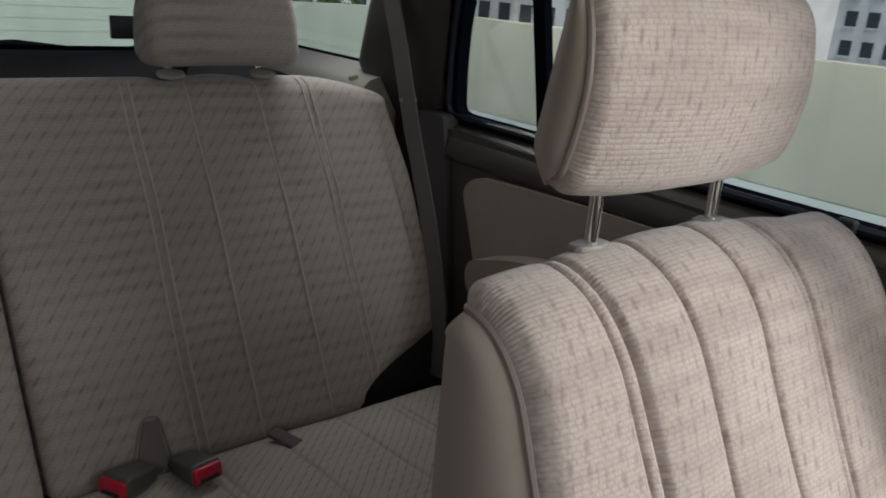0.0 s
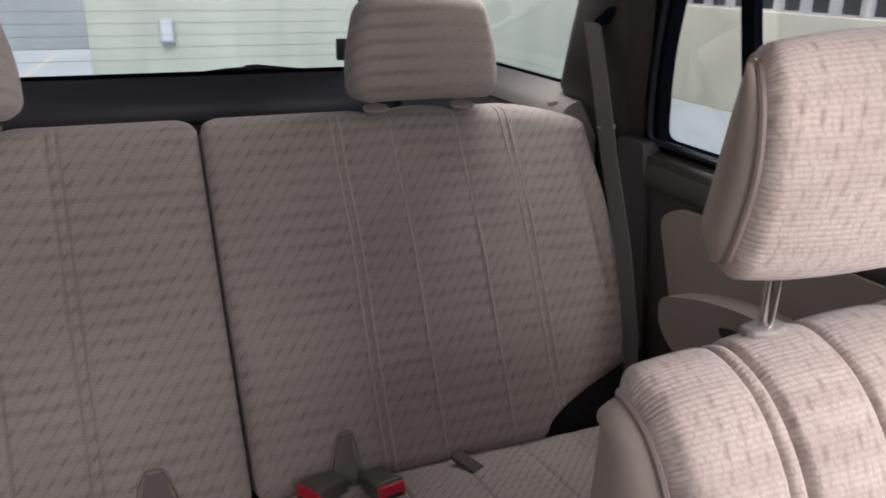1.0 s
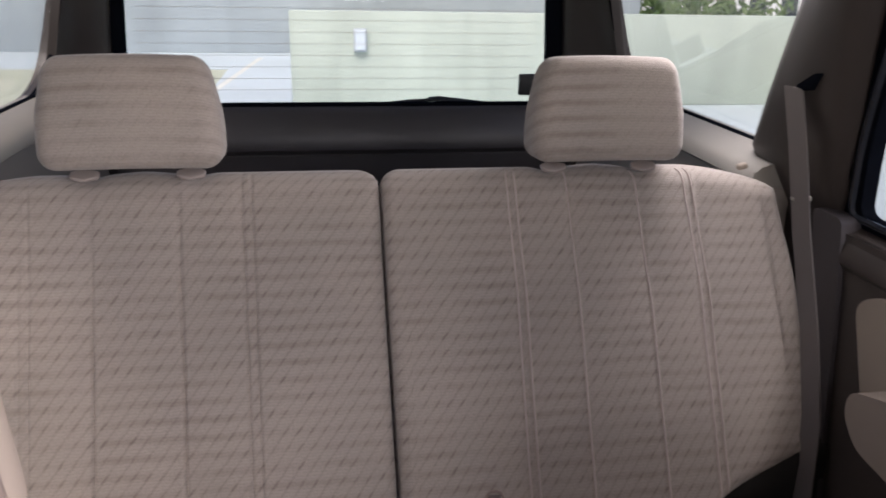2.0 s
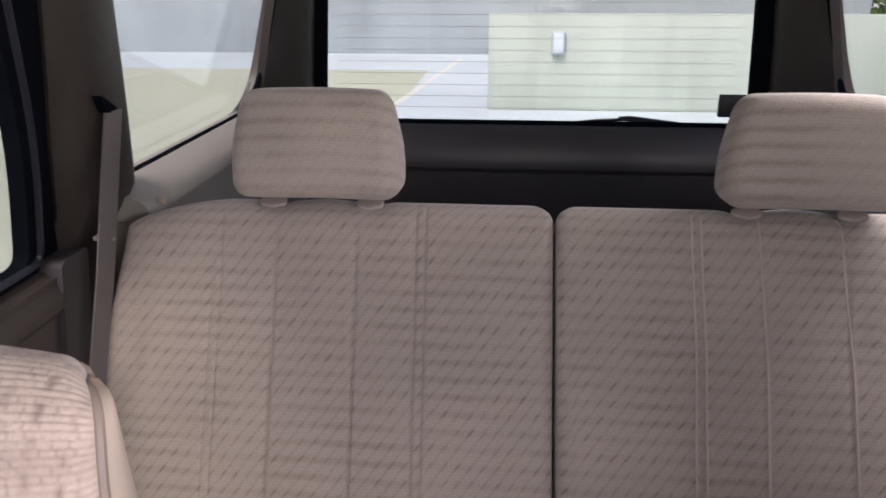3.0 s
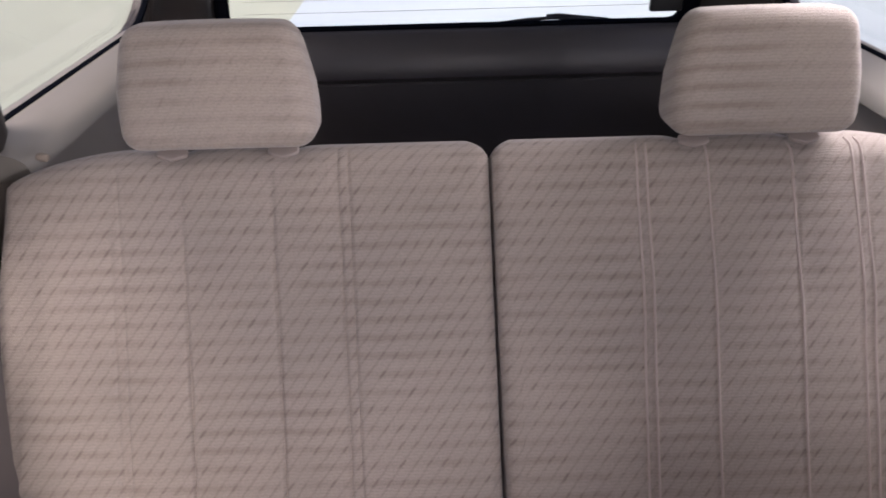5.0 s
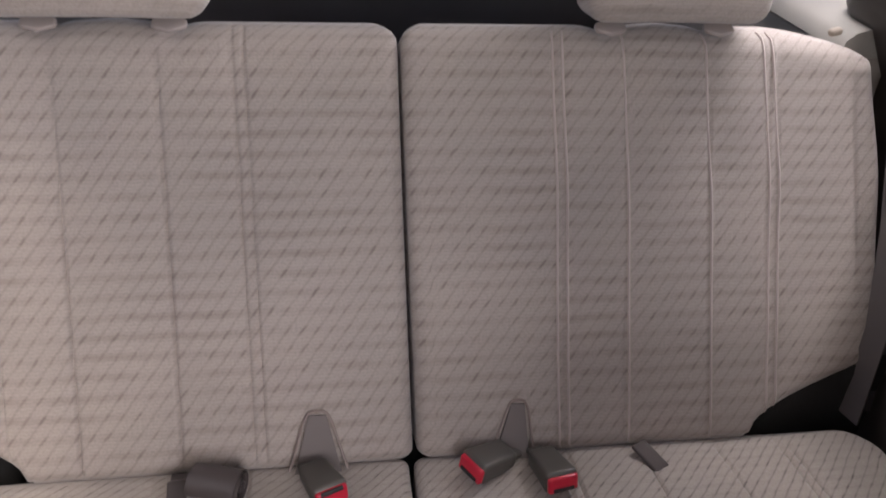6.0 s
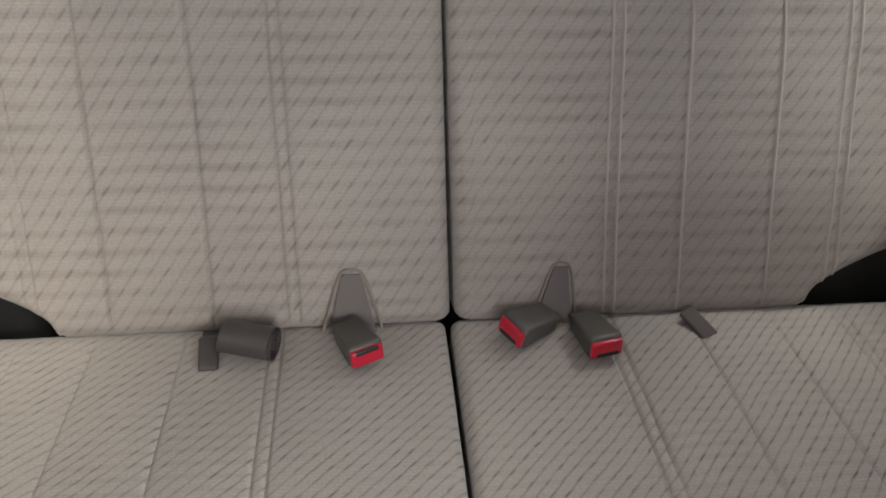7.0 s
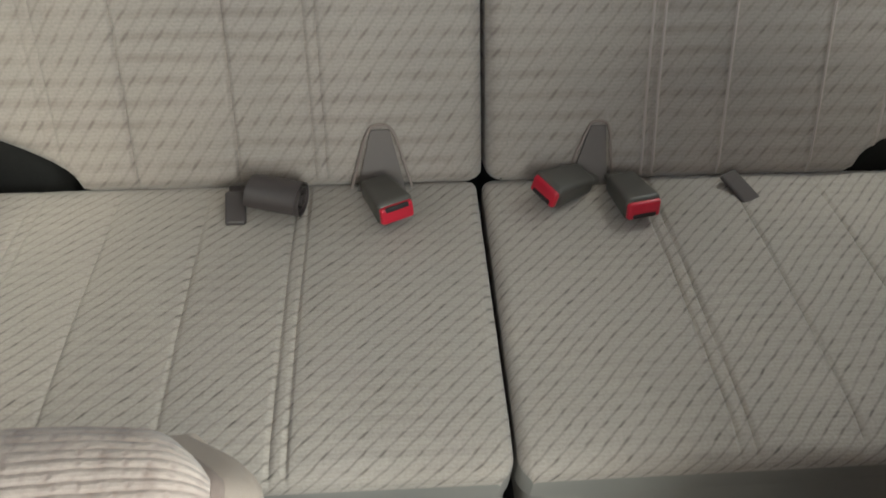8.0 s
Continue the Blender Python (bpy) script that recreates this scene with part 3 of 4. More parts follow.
# side walls, doors and pillars, for each side
BELT = 1.40
for sgn, tag in ((1, "right"), (-1, "left")):
    put = side(sgn)
    # lower body, from the dashboard to the tailgate
    low = slab([(-1.75, 0.52), (-1.75, 1.30), (-1.2, 1.34), (0.10, 1.34), (0.10, 0.52)], 0.05, side(sgn, 0.01))
    tagged(part("wall_" + tag, low, M_PAINT), "painted steel side of the car body", "wall", kind="structure")
    # rear door
    door = thing("door_" + ("1" if sgn > 0 else "2"), "brown plastic rear car door with a cloth insert, closed", "door", (sgn * 0.68, -0.2, 1.0), kind="structure")
    bm = slab(rounded_poly([(-0.76, 0.62), (-0.76, 1.375), (0.085, 1.385), (0.10, 1.30), (0.085, 0.80), (0.0, 0.62)], [0.01, 0.01, 0.015, 0.03, 0.05, 0.05]), 0.045, side(sgn, -0.035))
    bmesh.ops.bevel(bm, geom=[e for e in bm.edges if e.is_manifold and e.calc_face_angle(0) > 1.2], offset=0.010, segments=3, affect="EDGES")
    part("door_panel", bm, M_TRIM, door)
    bm = slab([(0.664, 1.332), (0.652, 1.337), (0.647, 1.346), (0.648, 1.358), (0.655, 1.374), (0.665, 1.385), (0.677, 1.391), (0.692, 1.394), (0.700, 1.394), (0.700, 1.332)], 0.845, lambda x, z, d: (sgn * x, -0.76 + d, z))
    part("window_ledge", bm, M_TRIM, door)
    f = 0.0 if sgn > 0 else -0.026
    bm = slab(rounded_poly([(-0.60, 1.17), (-0.60, 1.345), (-0.20 + f, 1.338), (-0.030 + f, 1.328), (0.004 + f, 1.303), (-0.050 + f, 1.165)], [0.03, 0.03, 0.08, 0.03, 0.025, 0.03]), 0.014, side(sgn, -0.046))
    bmesh.ops.bevel(bm, geom=[e for e in bm.edges if e.calc_face_angle(0) > 0.8], offset=0.006, segments=3, affect="EDGES")
    part("door_insert", bm, M_INSERT, door, "beige cloth insert")
    arm = rounded_poly([(-0.60, 1.13), (-0.60, 1.285), (-0.34 + f, 1.262), (-0.175 + f, 1.246), (-0.072 + f, 1.212), (-0.068 + f, 1.178), (-0.100 + f, 1.142), (-0.30 + f, 1.125)], [0.03, 0.04, 0.08, 0.06, 0.018, 0.03, 0.03, 0.05])
    bm = slab(arm, 0.062, side(sgn, -0.088))
    bmesh.ops.bevel(bm, geom=[e for e in bm.edges if e.calc_face_angle(0) > 0.8], offset=0.014, segments=4, affect="EDGES")
    part("armrest", bm, M_ARM, door, "padded beige armrest")
    # No recess is cut: a flat black plate gives the pull cup's shade.
    bm = slab(rounded_poly([(-0.40, 1.192), (-0.40, 1.228), (-0.225 + f, 1.226), (-0.190 + f, 1.216), (-0.215 + f, 1.195)], 0.014), 0.012, side(sgn, -0.0885))
    part("pull_cup_shade", bm, M_BLACK, door, "flat dark plate for the shaded recess of the pull cup")
    bm = rounded((0.012, 0.11, 0.05), 0.005, 3, m=pose(sgn * 0.640, -0.45, 1.30))
    part("door_handle", bm, M_BLACK, door)
    # window frame of the rear door
    if sgn > 0:
        yo = [(-0.76, 1.385), (0.150, 1.392), (0.100, 1.54), (-0.04, 1.91), (-0.76, 1.92)]
        yi = [(-0.71, 1.405), (0.072, 1.408), (0.046, 1.53), (-0.095, 1.85), (-0.71, 1.86)]
    else:
        yo = [(-0.76, 1.385), (0.140, 1.392), (0.110, 1.58), (0.0, 1.91), (-0.76, 1.92)]
        yi = [(-0.71, 1.405), (0.045, 1.408), (0.024, 1.57), (-0.083, 1.85), (-0.71, 1.86)]
    rad = [0.02, 0.022, 0.20, 0.05, 0.03]
    bm = frame_plate(rounded_poly(yo, rad), rounded_poly(yi, rad), 0.022, side(sgn, -0.012))
    part("window_frame", bm, M_RUBBER, door, "black rubber-edged window frame")
    bm = tube([side(sgn, -0.013)(a, b, 0) for a, b in rounded_poly([(0.76 * p[0] + 0.24 * q[0], 0.76 * p[1] + 0.24 * q[1]) for p, q in zip(yi, yo)], rad)], 0.0055, 6, True)
    part("seal", bm, M_SEAL, door, "glossy black rubber door seal")
    bm = slab([(-0.132, 1.40), (-0.110, 1.40), (-0.121, 1.87), (-0.145, 1.87)], 0.014, side(sgn, -0.006))
    part("division_bar", bm, M_RUBBER, door)
    for ya, yb in ((-0.72, -0.15), (-0.125, 0.085)):
        bm = slab([(ya, 1.39), (yb, 1.39), (yb - 0.13 if yb > 0 else yb - 0.02, 1.87), (ya, 1.87)], 0.004, side(sgn, 0.0105))
        ob = part("pane", bm, M_GLASS, door, "clear window glass", smooth=False)
        ob.visible_shadow = False
    rear_door = door
    # front door
    door = thing("door_" + ("3" if sgn > 0 else "4"), "brown plastic front car door, closed", "door", (sgn * 0.68, -1.1, 1.0), kind="structure")
    bm = slab([(-1.75, 0.62), (-1.75, 1.36), (-0.78, 1.375), (-0.78, 0.62)], 0.045, side(sgn, -0.035))
    bmesh.ops.bevel(bm, geom=bm.edges[:], offset=0.010, segments=3, affect="EDGES")
    part("door_panel", bm, M_TRIM, door)
    bm = slab([(-1.75, 1.36), (-1.75, 1.384), (-0.78, 1.392), (-0.78, 1.36)], 0.055, side(sgn, -0.035))
    bmesh.ops.bevel(bm, geom=bm.edges[:], offset=0.008, segments=2, affect="EDGES")
    part("window_ledge", bm, M_PURPLE, door)
    yo = [(-1.75, 1.375), (-0.765, 1.385), (-0.765, 1.92), (-1.30, 1.92)]
    yi = [(-1.66, 1.400), (-0.81, 1.405), (-0.81, 1.86), (-1.27, 1.86)]
    bm = frame_plate(rounded_poly(yo, 0.03), rounded_poly(yi, 0.03), 0.022, side(sgn, -0.012))
    part("window_frame", bm, M_RUBBER, door)
    bm = rounded((0.012, 0.020, 0.016), 0.004, 3, m=pose(sgn * 0.672, -0.574, 1.402))
    part("lock_knob", bm, M_BLACK, rear_door)
    bm = slab([(-1.68, 1.39), (-0.80, 1.39), (-0.80, 1.87), (-1.28, 1.87)], 0.004, side(sgn, 0.0105))
    ob = part("pane", bm, M_GLASS, door, "clear window glass", smooth=False)
    ob.visible_shadow = False
    # middle pillar
    bm = slab([(-0.80, 0.60), (-0.72, 0.60), (-0.73, 1.93), (-0.79, 1.93)], 0.05, side(sgn, -0.055))
    bmesh.ops.bevel(bm, geom=bm.edges[:], offset=0.012, segments=3, affect="EDGES")
    tagged(part("trim", bm, M_TRIM), "brown plastic trim of the middle pillar", "pillar trim", kind="structure")
    # rear pillar: trim between the door and the rear side window
    bm = bmesh.new()
    rows = []
    for z, yf, yr in ((0.60, 0.10, 0.27), (1.20, 0.095, 0.27), (1.38, 0.075, 0.280), (1.46, 0.060, 0.270), (1.55, 0.054, 0.238), (1.64, 0.054, 0.202), (1.74, 0.050, 0.160), (1.84, 0.035, 0.125), (1.93, 0.01, 0.10)):
        yf += (0.030 if sgn > 0 else 0.036) - (0.27 if sgn > 0 else 0.16) * max(0.0, z - 1.46)
        yr += (0.048 - 0.27 * max(0.0, z - 1.46) if sgn > 0 else 0.012) if z > 1.37 else 0.0
        xi = xin(z) - 0.048 if z > 1.43 else 0.676
        xo = xin(z) + 0.010
        prof = [(xo, yf + 0.01), (xi + 0.030, yf), (xi + 0.010, yf + 0.008), (xi, yf + 0.028), (xi - 0.003, (yf + yr) / 2), (xi + 0.002, yr - 0.025), (xi + 0.012, yr), (xi + 0.040, yr + 0.022), (xin(z) + 0.002, yr + 0.036), (xo, yr + 0.036)]
        rows.append([bm.verts.new((sgn * x, y, z)) for x, y in prof])
    for r1, r2 in zip(rows, rows[1:]):
        for k in range(len(r1)):
            bm.faces.new((r1[k], r1[(k + 1) % len(r1)], r2[(k + 1) % len(r1)], r2[k]))
    bm.faces.new(rows[0][::-1]), bm.faces.new(rows[-1])
    tagged(part("trim", bm, M_PILLAR), "brown plastic trim of the rear pillar", "pillar trim", kind="structure")
    bm = slab(rounded_poly([(0.0, 0.98), (0.048, 1.30), (0.068, 1.405), (0.136, 1.405), (0.112, 1.29), (0.060, 0.98)], [0, 0.04, 0.012, 0.014, 0.04, 0]), 0.06, side(sgn, -0.043))
    bmesh.ops.bevel(bm, geom=[e for e in bm.edges if e.calc_face_angle(0) > 0.8], offset=0.008, segments=3, affect="EDGES")
    tagged(part("trim", bm, M_PURPLE), "greyish brown door jamb trim by the seat", "pillar trim", kind="structure")
    # rear side window
    yo = [(0.26, 1.40), (1.16, 1.40), (1.16, 1.70), (1.16, 1.93), (0.08, 1.93)]
    yi = [(0.29, 1.452), (1.00, 1.452), (1.035, 1.72), (1.02, 1.86), (0.135, 1.86)]
    win = thing("window_" + ("1" if sgn > 0 else "2"), "rear side window of the car in a black rubber seal", "window", (sgn * 0.69, 0.7, 1.5), kind="structure")
    rad = [0.03, 0.24, 0.06, 0.06, 0.03]
    bm = frame_plate(rounded_poly(yo, 0.02), rounded_poly(yi, rad), 0.03, side(sgn, 0.0))
    part("window_frame", bm, M_TRIM, win)
    ring = rounded_poly(yi, rad)
    bm = tube([side(sgn, 0.004)(a, b, 0) for a, b in ring], 0.007, 6, True)
    part("seal", bm, M_RUBBER, win, "black rubber seal")
    bm = slab(ring, 0.004, side(sgn, 0.02))
    ob = part("pane", bm, M_GLASS, win, "clear window glass", smooth=False)
    ob.visible_shadow = False
    # ledge and panel below it
    prof = [(0.686, 1.456), (0.655, 1.449), (0.618, 1.438), (0.606, 1.428), (0.602, 1.412), (0.620, 1.405), (0.70, 1.405), (0.70, 1.456)]
    bm = slab(prof, 0.82, lambda x, z, d, s=sgn: (s * x, 0.24 + d, z))
    tagged(part("trim", bm, M_GREY), "pale grey plastic ledge below the side window", "side trim", kind="structure")
    prof = [(0.614, 1.404), (0.596, 1.33), (0.585, 1.20), (0.58, 0.70), (0.70, 0.70), (0.70, 1.404)]
    bm = slab(prof, 0.82, lambda x, z, d, s=sgn: (s * x, 0.24 + d, z))
    tagged(part("trim", bm, M_QUARTER), "brown-grey plastic quarter panel of the cargo space", "side trim", kind="structure")
    # rear corner pillar
    bm = bmesh.new()
    rows = []
    e = 0.560 if sgn > 0 else 0.572
    for z, w in ((0.62, 0.004), (1.40, 0.004), (1.46, 0.0), (1.58, -0.006), (1.70, -0.016), (1.82, -0.03), (1.93, -0.045)):
        xg = xin(z) - 0.69
        prof = [(0.700 + xg, 0.995), (0.682 + xg, 1.000), (0.655 + w, 1.030), (0.612 + w, 1.072), (0.578 + w, 1.102), (e + w, 1.126), (e + w, 1.150), (0.700 + xg, 1.150)]
        rows.append([bm.verts.new((sgn * x, y, z)) for x, y in prof])
    for r1, r2 in zip(rows, rows[1:]):
        for k in range(len(r1)):
            bm.faces.new((r1[k], r1[(k + 1) % len(r1)], r2[(k + 1) % len(r1)], r2[k]))
    bm.faces.new(rows[0][::-1]), bm.faces.new(rows[-1])
    tagged(part("trim", bm, M_PILLAR), "brown plastic trim of the rear corner pillar", "pillar trim", kind="structure")
    # upper belt guide and belt
    belt = thing("seat_belt", "brownish grey seat belt hanging from the rear pillar", "seat belt", (sgn * 0.60, 0.1, 1.1), group="rear shoulder belts")
    ahead, drop = (0.014, 0.012) if sgn > 0 else (0.0, 0.0)
    # Solid near-black plate; its colour gives the dark inside of the guide's slot.
    bm = slab(rounded_poly([(y - ahead, z - drop) for y, z in ((0.106, 1.618), (0.116, 1.614), (0.154, 1.595), (0.154, 1.587), (0.128, 1.592))], 0.003, 3), 0.012, side(sgn, -0.062))
    part("belt_guide_slot", bm, M_RUBBER, belt, "near-black plate for the shaded slot of the belt guide")
    pts = [(0.586, 0.143, 1.592 - drop), (0.592, 0.118, 1.50), (0.598, 0.082, 1.38), (0.605, 0.035, 1.25), (0.611, 0.00, 1.12), (0.615, -0.01, 0.98)]
    bm = ribbon([(sgn * x, y, z) for x, y, z in pts], [(sgn, 0.25, 0)] * 6, [(-0.25 * sgn, 1, 0)] * 6, 0.033, 0.0025)
    part("webbing", bm, M_BELT, belt)
    bm = rounded((0.03, 0.012, 0.008), 0.003, 2, m=pose(sgn * 0.606, 0.11, 1.425))
    part("belt_stop", bm, M_GREY, belt)

# tailgate with the rear window
gate = thing("door_5", "dark vinyl tailgate lining below the rear window", "tailgate", (0, 1.15, 1.0), kind="structure")
bm = slab([(1.105, 0.62), (1.108, 1.268), (1.112, 1.272), (1.108, 1.276), (1.098, 1.285), (1.098, 1.300), (1.103, 1.325), (1.112, 1.347), (1.122, 1.368), (1.132, 1.383), (1.142, 1.390), (1.19, 1.390), (1.19, 0.62)], 1.19, lambda y, z, d: (-0.595 + d, y, z))
part("lining", bm, M_TAIL, gate)
bm = slab([(-0.56, 1.386), (0.56, 1.386), (0.56, 1.3945), (-0.56, 1.3945)], 0.02, lambda x, z, d: (x, 1.142 + d, z))
part("sill", bm, M_RUBBER, gate)
win = thing("window_3", "rear window with brown heater lines", "window", (0, 1.15, 1.6), kind="structure")
yo = [(-0.60, 1.39), (0.60, 1.39), (0.565, 1.93), (-0.565, 1.93)]
yi = [(-0.548, 1.396), (0.522, 1.396), (0.50, 1.86), (-0.522, 1.86)]
bm = frame_plate(rounded_poly(yo, 0.01), rounded_poly(yi, 0.03), 0.03, lambda x, z, d: (x, 1.145 + d, z))
part("window_frame", bm, M_RUBBER, win)
bm = slab(yi, 0.004, lambda x, z, d: (x, 1.160 + d, z))
ob = part("pane", bm, M_GLASS, win, "rear window glass", smooth=False)
ob.visible_shadow = False
for k in range(14):
    z = 1.43 + 0.0285 * k
    bm = slab([(-0.51, z), (0.475, z), (0.475, z + 0.0009), (-0.51, z + 0.0009)], 0.0006, lambda x, zz, d: (x, 1.158 + d, zz))
    part("heater_line", bm, M_LINE, win, smooth=False)
bm = rounded((0.075, 0.016, 0.055), 0.004, 3, m=pose(0.480, 1.140, 1.445))
part("terminal_cover", bm, M_BLACK, win, "black plastic box in the corner")
wiper = thing("rear_wiper", "black rear wiper lying along the window bottom", "wiper", (0.2, 1.2, 1.41))
part("blade", tube([(0.10, 1.185, 1.390), (0.16, 1.185, 1.3965), (0.22, 1.185, 1.399), (0.28, 1.185, 1.3965), (0.34, 1.185, 1.390)], 0.0045, 6), M_BLACK, wiper)
part("arm", tube([(0.21, 1.20, 1.400), (0.24, 1.20, 1.402), (0.36, 1.20, 1.388), (0.5, 1.20, 1.34)], 0.005, 6), M_BLACK, wiper)
bm = box_bm(-0.595, 0.595, 0.25, 1.10, 0.74, 0.80)
tagged(part("cargo_floor", bm, M_DARK), "dark carpeted cargo floor behind the seats", "floor", kind="structure")

# windscreen, dashboard and front end, behind the camera
ws = part("pane", slab([(-0.58, 0), (0.58, 0), (0.56, 1), (-0.56, 1)], 0.004, lambda x, t, d: (x, -1.82 + 0.54 * t + d, 1.34 + 0.58 * t)), M_GLASS, smooth=False)
ws.visible_shadow = False
ws.name = "window_4"
tagged(ws, "windscreen glass of the car", "window", kind="structure")
for s in (-1, 1):
    bm = tube([(s * 0.64, -1.80, 1.34), (s * 0.60, -1.28, 1.93)], 0.035, 8)
    tagged(part("trim", bm, M_TRIM), "brown windscreen pillar trim", "pillar trim", kind="structure")
bm = slab(rounded_poly([(-1.85, 0.60), (-1.85, 1.33), (-1.55, 1.33), (-1.38, 1.25), (-1.42, 0.95), (-1.55, 0.60)], [0, 0.02, 0.08, 0.05, 0.05, 0]), 1.34, lambda y, z, d: (-0.67 + d, y, z))
tagged(part("dashboard", bm, M_DASH), "brown vinyl dashboard", "dashboard", kind="structure")

# ---------------------------------------------------------------- rear bench
B0, TOPP = Vector((0, -0.045, 0.985)), Vector((0, 0.195, 1.450))
EH = (TOPP - B0).normalized()
EN = Vector((0, -EH.z, EH.y))
HT = 0.540
GAP = 0.0015


def on_back(x, h, d):
    bow = -0.010 * math.sin(math.pi * min(1, max(0, h / HT)))
    p = B0 + EH * h + EN * (d + bow)
    return (x + (0.009 * (1 - h / HT) if x < 0.03 else 0.0), p.y, p.z)


def back_half(s, seams):
    seat = thing("rear_seat_back", "grey-beige tweed rear seat back, upright, pleated", "seat", (s * 0.31, 0.1, 1.1), group="rear seat backs")

    def outer(t):
        t = np.asarray(t, float)
        return 0.638 - 0.022 * smooth01((t - 0.55) / 0.45) - 0.05 * np.clip((t - 0.955) / 0.045, 0, 1) ** 2.5

    def inner(t):
        t = np.asarray(t, float)
        return 2 * GAP + (0.0022 * (1 - t) if s > 0 else 0.0) + 0.028 * np.clip((t - 0.945) / 0.055, 0, 1) ** 2.5 + 0.018 * np.clip((0.03 - t) / 0.03, 0, 1) ** 2

    def low(x):
        x = np.abs(np.asarray(x, float))
        return 0.090 * np.clip((x - 0.452) / 0.17, 0, 1) ** 0.57

    def high(x):
        x = np.abs(np.asarray(x, float))
        y = HT - 0.030 * np.clip((x - 0.46) / 0.15, 0, 1) ** 1.6
        return y - 0.006 * (np.exp(-((x - 0.256) / 0.018) ** 2) + np.exp(-((x - 0.394) / 0.018) ** 2)) + 0.003 * np.exp(-((x - 0.325) / 0.03) ** 2)

    if s > 0:
        a, b = inner, outer
    else:
        a, b = (lambda t: -outer(t)), (lambda t: 2 * GAP - inner(t))
    padded("cover", M_TWEED, seat, a, b, low, high, on_back, 0.11, 0.018, 0.042, 0.025, [(s * x, d) for x, d in seams], crown=0.006, pleat=0.0020, welts=M_WELT if s > 0 else None)
    # sleeves for the head restraint
    for x in (0.256, 0.394):
        bm = rounded((0.039, 0.026, 0.006), 0.0028, 5, lambda x, y, z: (x, y * math.sqrt(max(0.12, 1 - (x / 0.0195) ** 2)), z), pose(s * x, 0.192, 1.4575, 26))
        part("sleeve", bm, M_CUP, seat, "beige plastic sleeve")
    bm = rounded((0.017, 0.012, 0.010), 0.0045, 4, m=pose(s * 0.572, 0.222, 1.446, 0, -s * 15, 0))
    part("release_knob", bm, M_INSERT, seat, "beige release knob")
    # pocket through which the buckles come
    x0 = -0.115 if s < 0 else 0.140
    pw = 1.0 if s < 0 else 0.82
    sk = 0.0 if s < 0 else 0.008
    outline = [(x0 + pw * x - k * sk, h) for x, k, h in ((-0.036, 1, 0.004), (-0.017, 0, 0.064), (-0.010, 0, 0.075), (0.010, 0, 0.075), (0.016, 0, 0.064), (0.033, 1, 0.004))]
    bm = tube([on_back(x, h, 0.0066) for x, h in rounded_poly(outline, [0, 0.01, 0.01, 0.01, 0.01, 0], 4)], 0.0017, 6)
    part("pocket_piping", bm, M_PIPE, seat, "thin beige piping round the belt pocket")
    bm = slab([(x0 - 0.030 * pw - sk, 0.0), (x0 - 0.011 * pw, 0.070), (x0 + 0.010 * pw, 0.070), (x0 + 0.026 * pw - sk, 0.0)], 0.003, lambda x, h, d: on_back(x, h, 0.0040 + d))
    part("pocket_flap", bm, M_POCKET, seat, "dark cloth belt pocket")
    return seat


SEAMS_R = [(0.193, -0.0012), (0.206, -0.0012), (0.285, -0.0015), (0.395, -0.0015), (0.474, -0.0012), (0.487, -0.0012)]
SEAMS_L = [(0.178, 0.0026), (0.191, 0.0026), (0.275, 0.0032), (0.390, 0.0032), (0.470, 0.002), (0.483, 0.002)]
back_half(1, SEAMS_R)
back_half(-1, SEAMS_L)


def cushion_half(s):
    seat = thing("seat_cushion", "grey-beige tweed rear seat cushion, worn, its cloth paled for the light on it", "seat cushion", (s * 0.31, -0.2, 0.85), group="rear seat cushions")
    Y0, Y1, Z0 = -0.415, -0.019, 0.982

    def place(x, h, d):
        return (x, Y0 + h, Z0 + d + 0.13 * (Y1 - Y0 - h) - 0.006 * smooth01((0.05 - h) / 0.05))

    def inner(t):
        t = np.asarray(t, float)
        return (0.002 + 0.0075 * t if s > 0 else 0.0016 - 0.0045 * t) + 0.022 * np.clip((t - 0.95) / 0.05, 0, 1) ** 2 + 0.012 * np.clip((0.05 - t) / 0.05, 0, 1) ** 2

    def outer(t):
        t = np.asarray(t, float)
        return 0.625 - 0.05 * np.clip((t - 0.85) / 0.15, 0, 1) ** 2 - 0.03 * np.clip((0.06 - t) / 0.06, 0, 1) ** 2

    if s > 0:
        a, b = inner, outer
    else:
        a, b = (lambda t: -outer(t)), (lambda t: -inner(t))
    seams = [(s * x, (0.0038 if s > 0 else 0.0030) if x < 0.21 else (0.0030 if s > 0 else 0.0018)) for x in (0.190, 0.204, 0.300, 0.400, 0.485, 0.498)]
    padded("cover", M_CUSHION_LIT, seat, a, b, lambda x: 0 * np.asarray(x, float), lambda x: 0 * np.asarray(x, float) + (Y1 - Y0), place, 0.045, 0.013, 0.026, 0.017, seams, crown=0.006, pleat=0.002, skirt=M_BASE, skirt_name="boxing", skirt_label="plain grey cloth edge", bulge=0.0)
    bm = rounded((0.612, 0.398, 0.12), 0.02, 4, m=pose(s * 0.314 + 0.0035, -0.219, 0.925, -7.4))
    part("base", bm, M_BASE, seat, "plain grey cloth cushion base")
    bm = rounded((0.58, 0.34, 0.29), 0.02, 2, m=pose(s * 0.31, -0.19, 0.72))
    part("frame", bm, M_BLACK, seat, "black seat frame below the cushion")
    # hinge cover in the cut-away lower corner of the back
    bm = rounded((0.25, 0.10, 0.18), 0.035, 4, m=pose(s * 0.595, 0.055, 0.993))
    tagged(part("hinge_cover", bm, M_DARK), "dark plastic hinge cover beside the rear seat", "hinge cover", group="hinge covers")


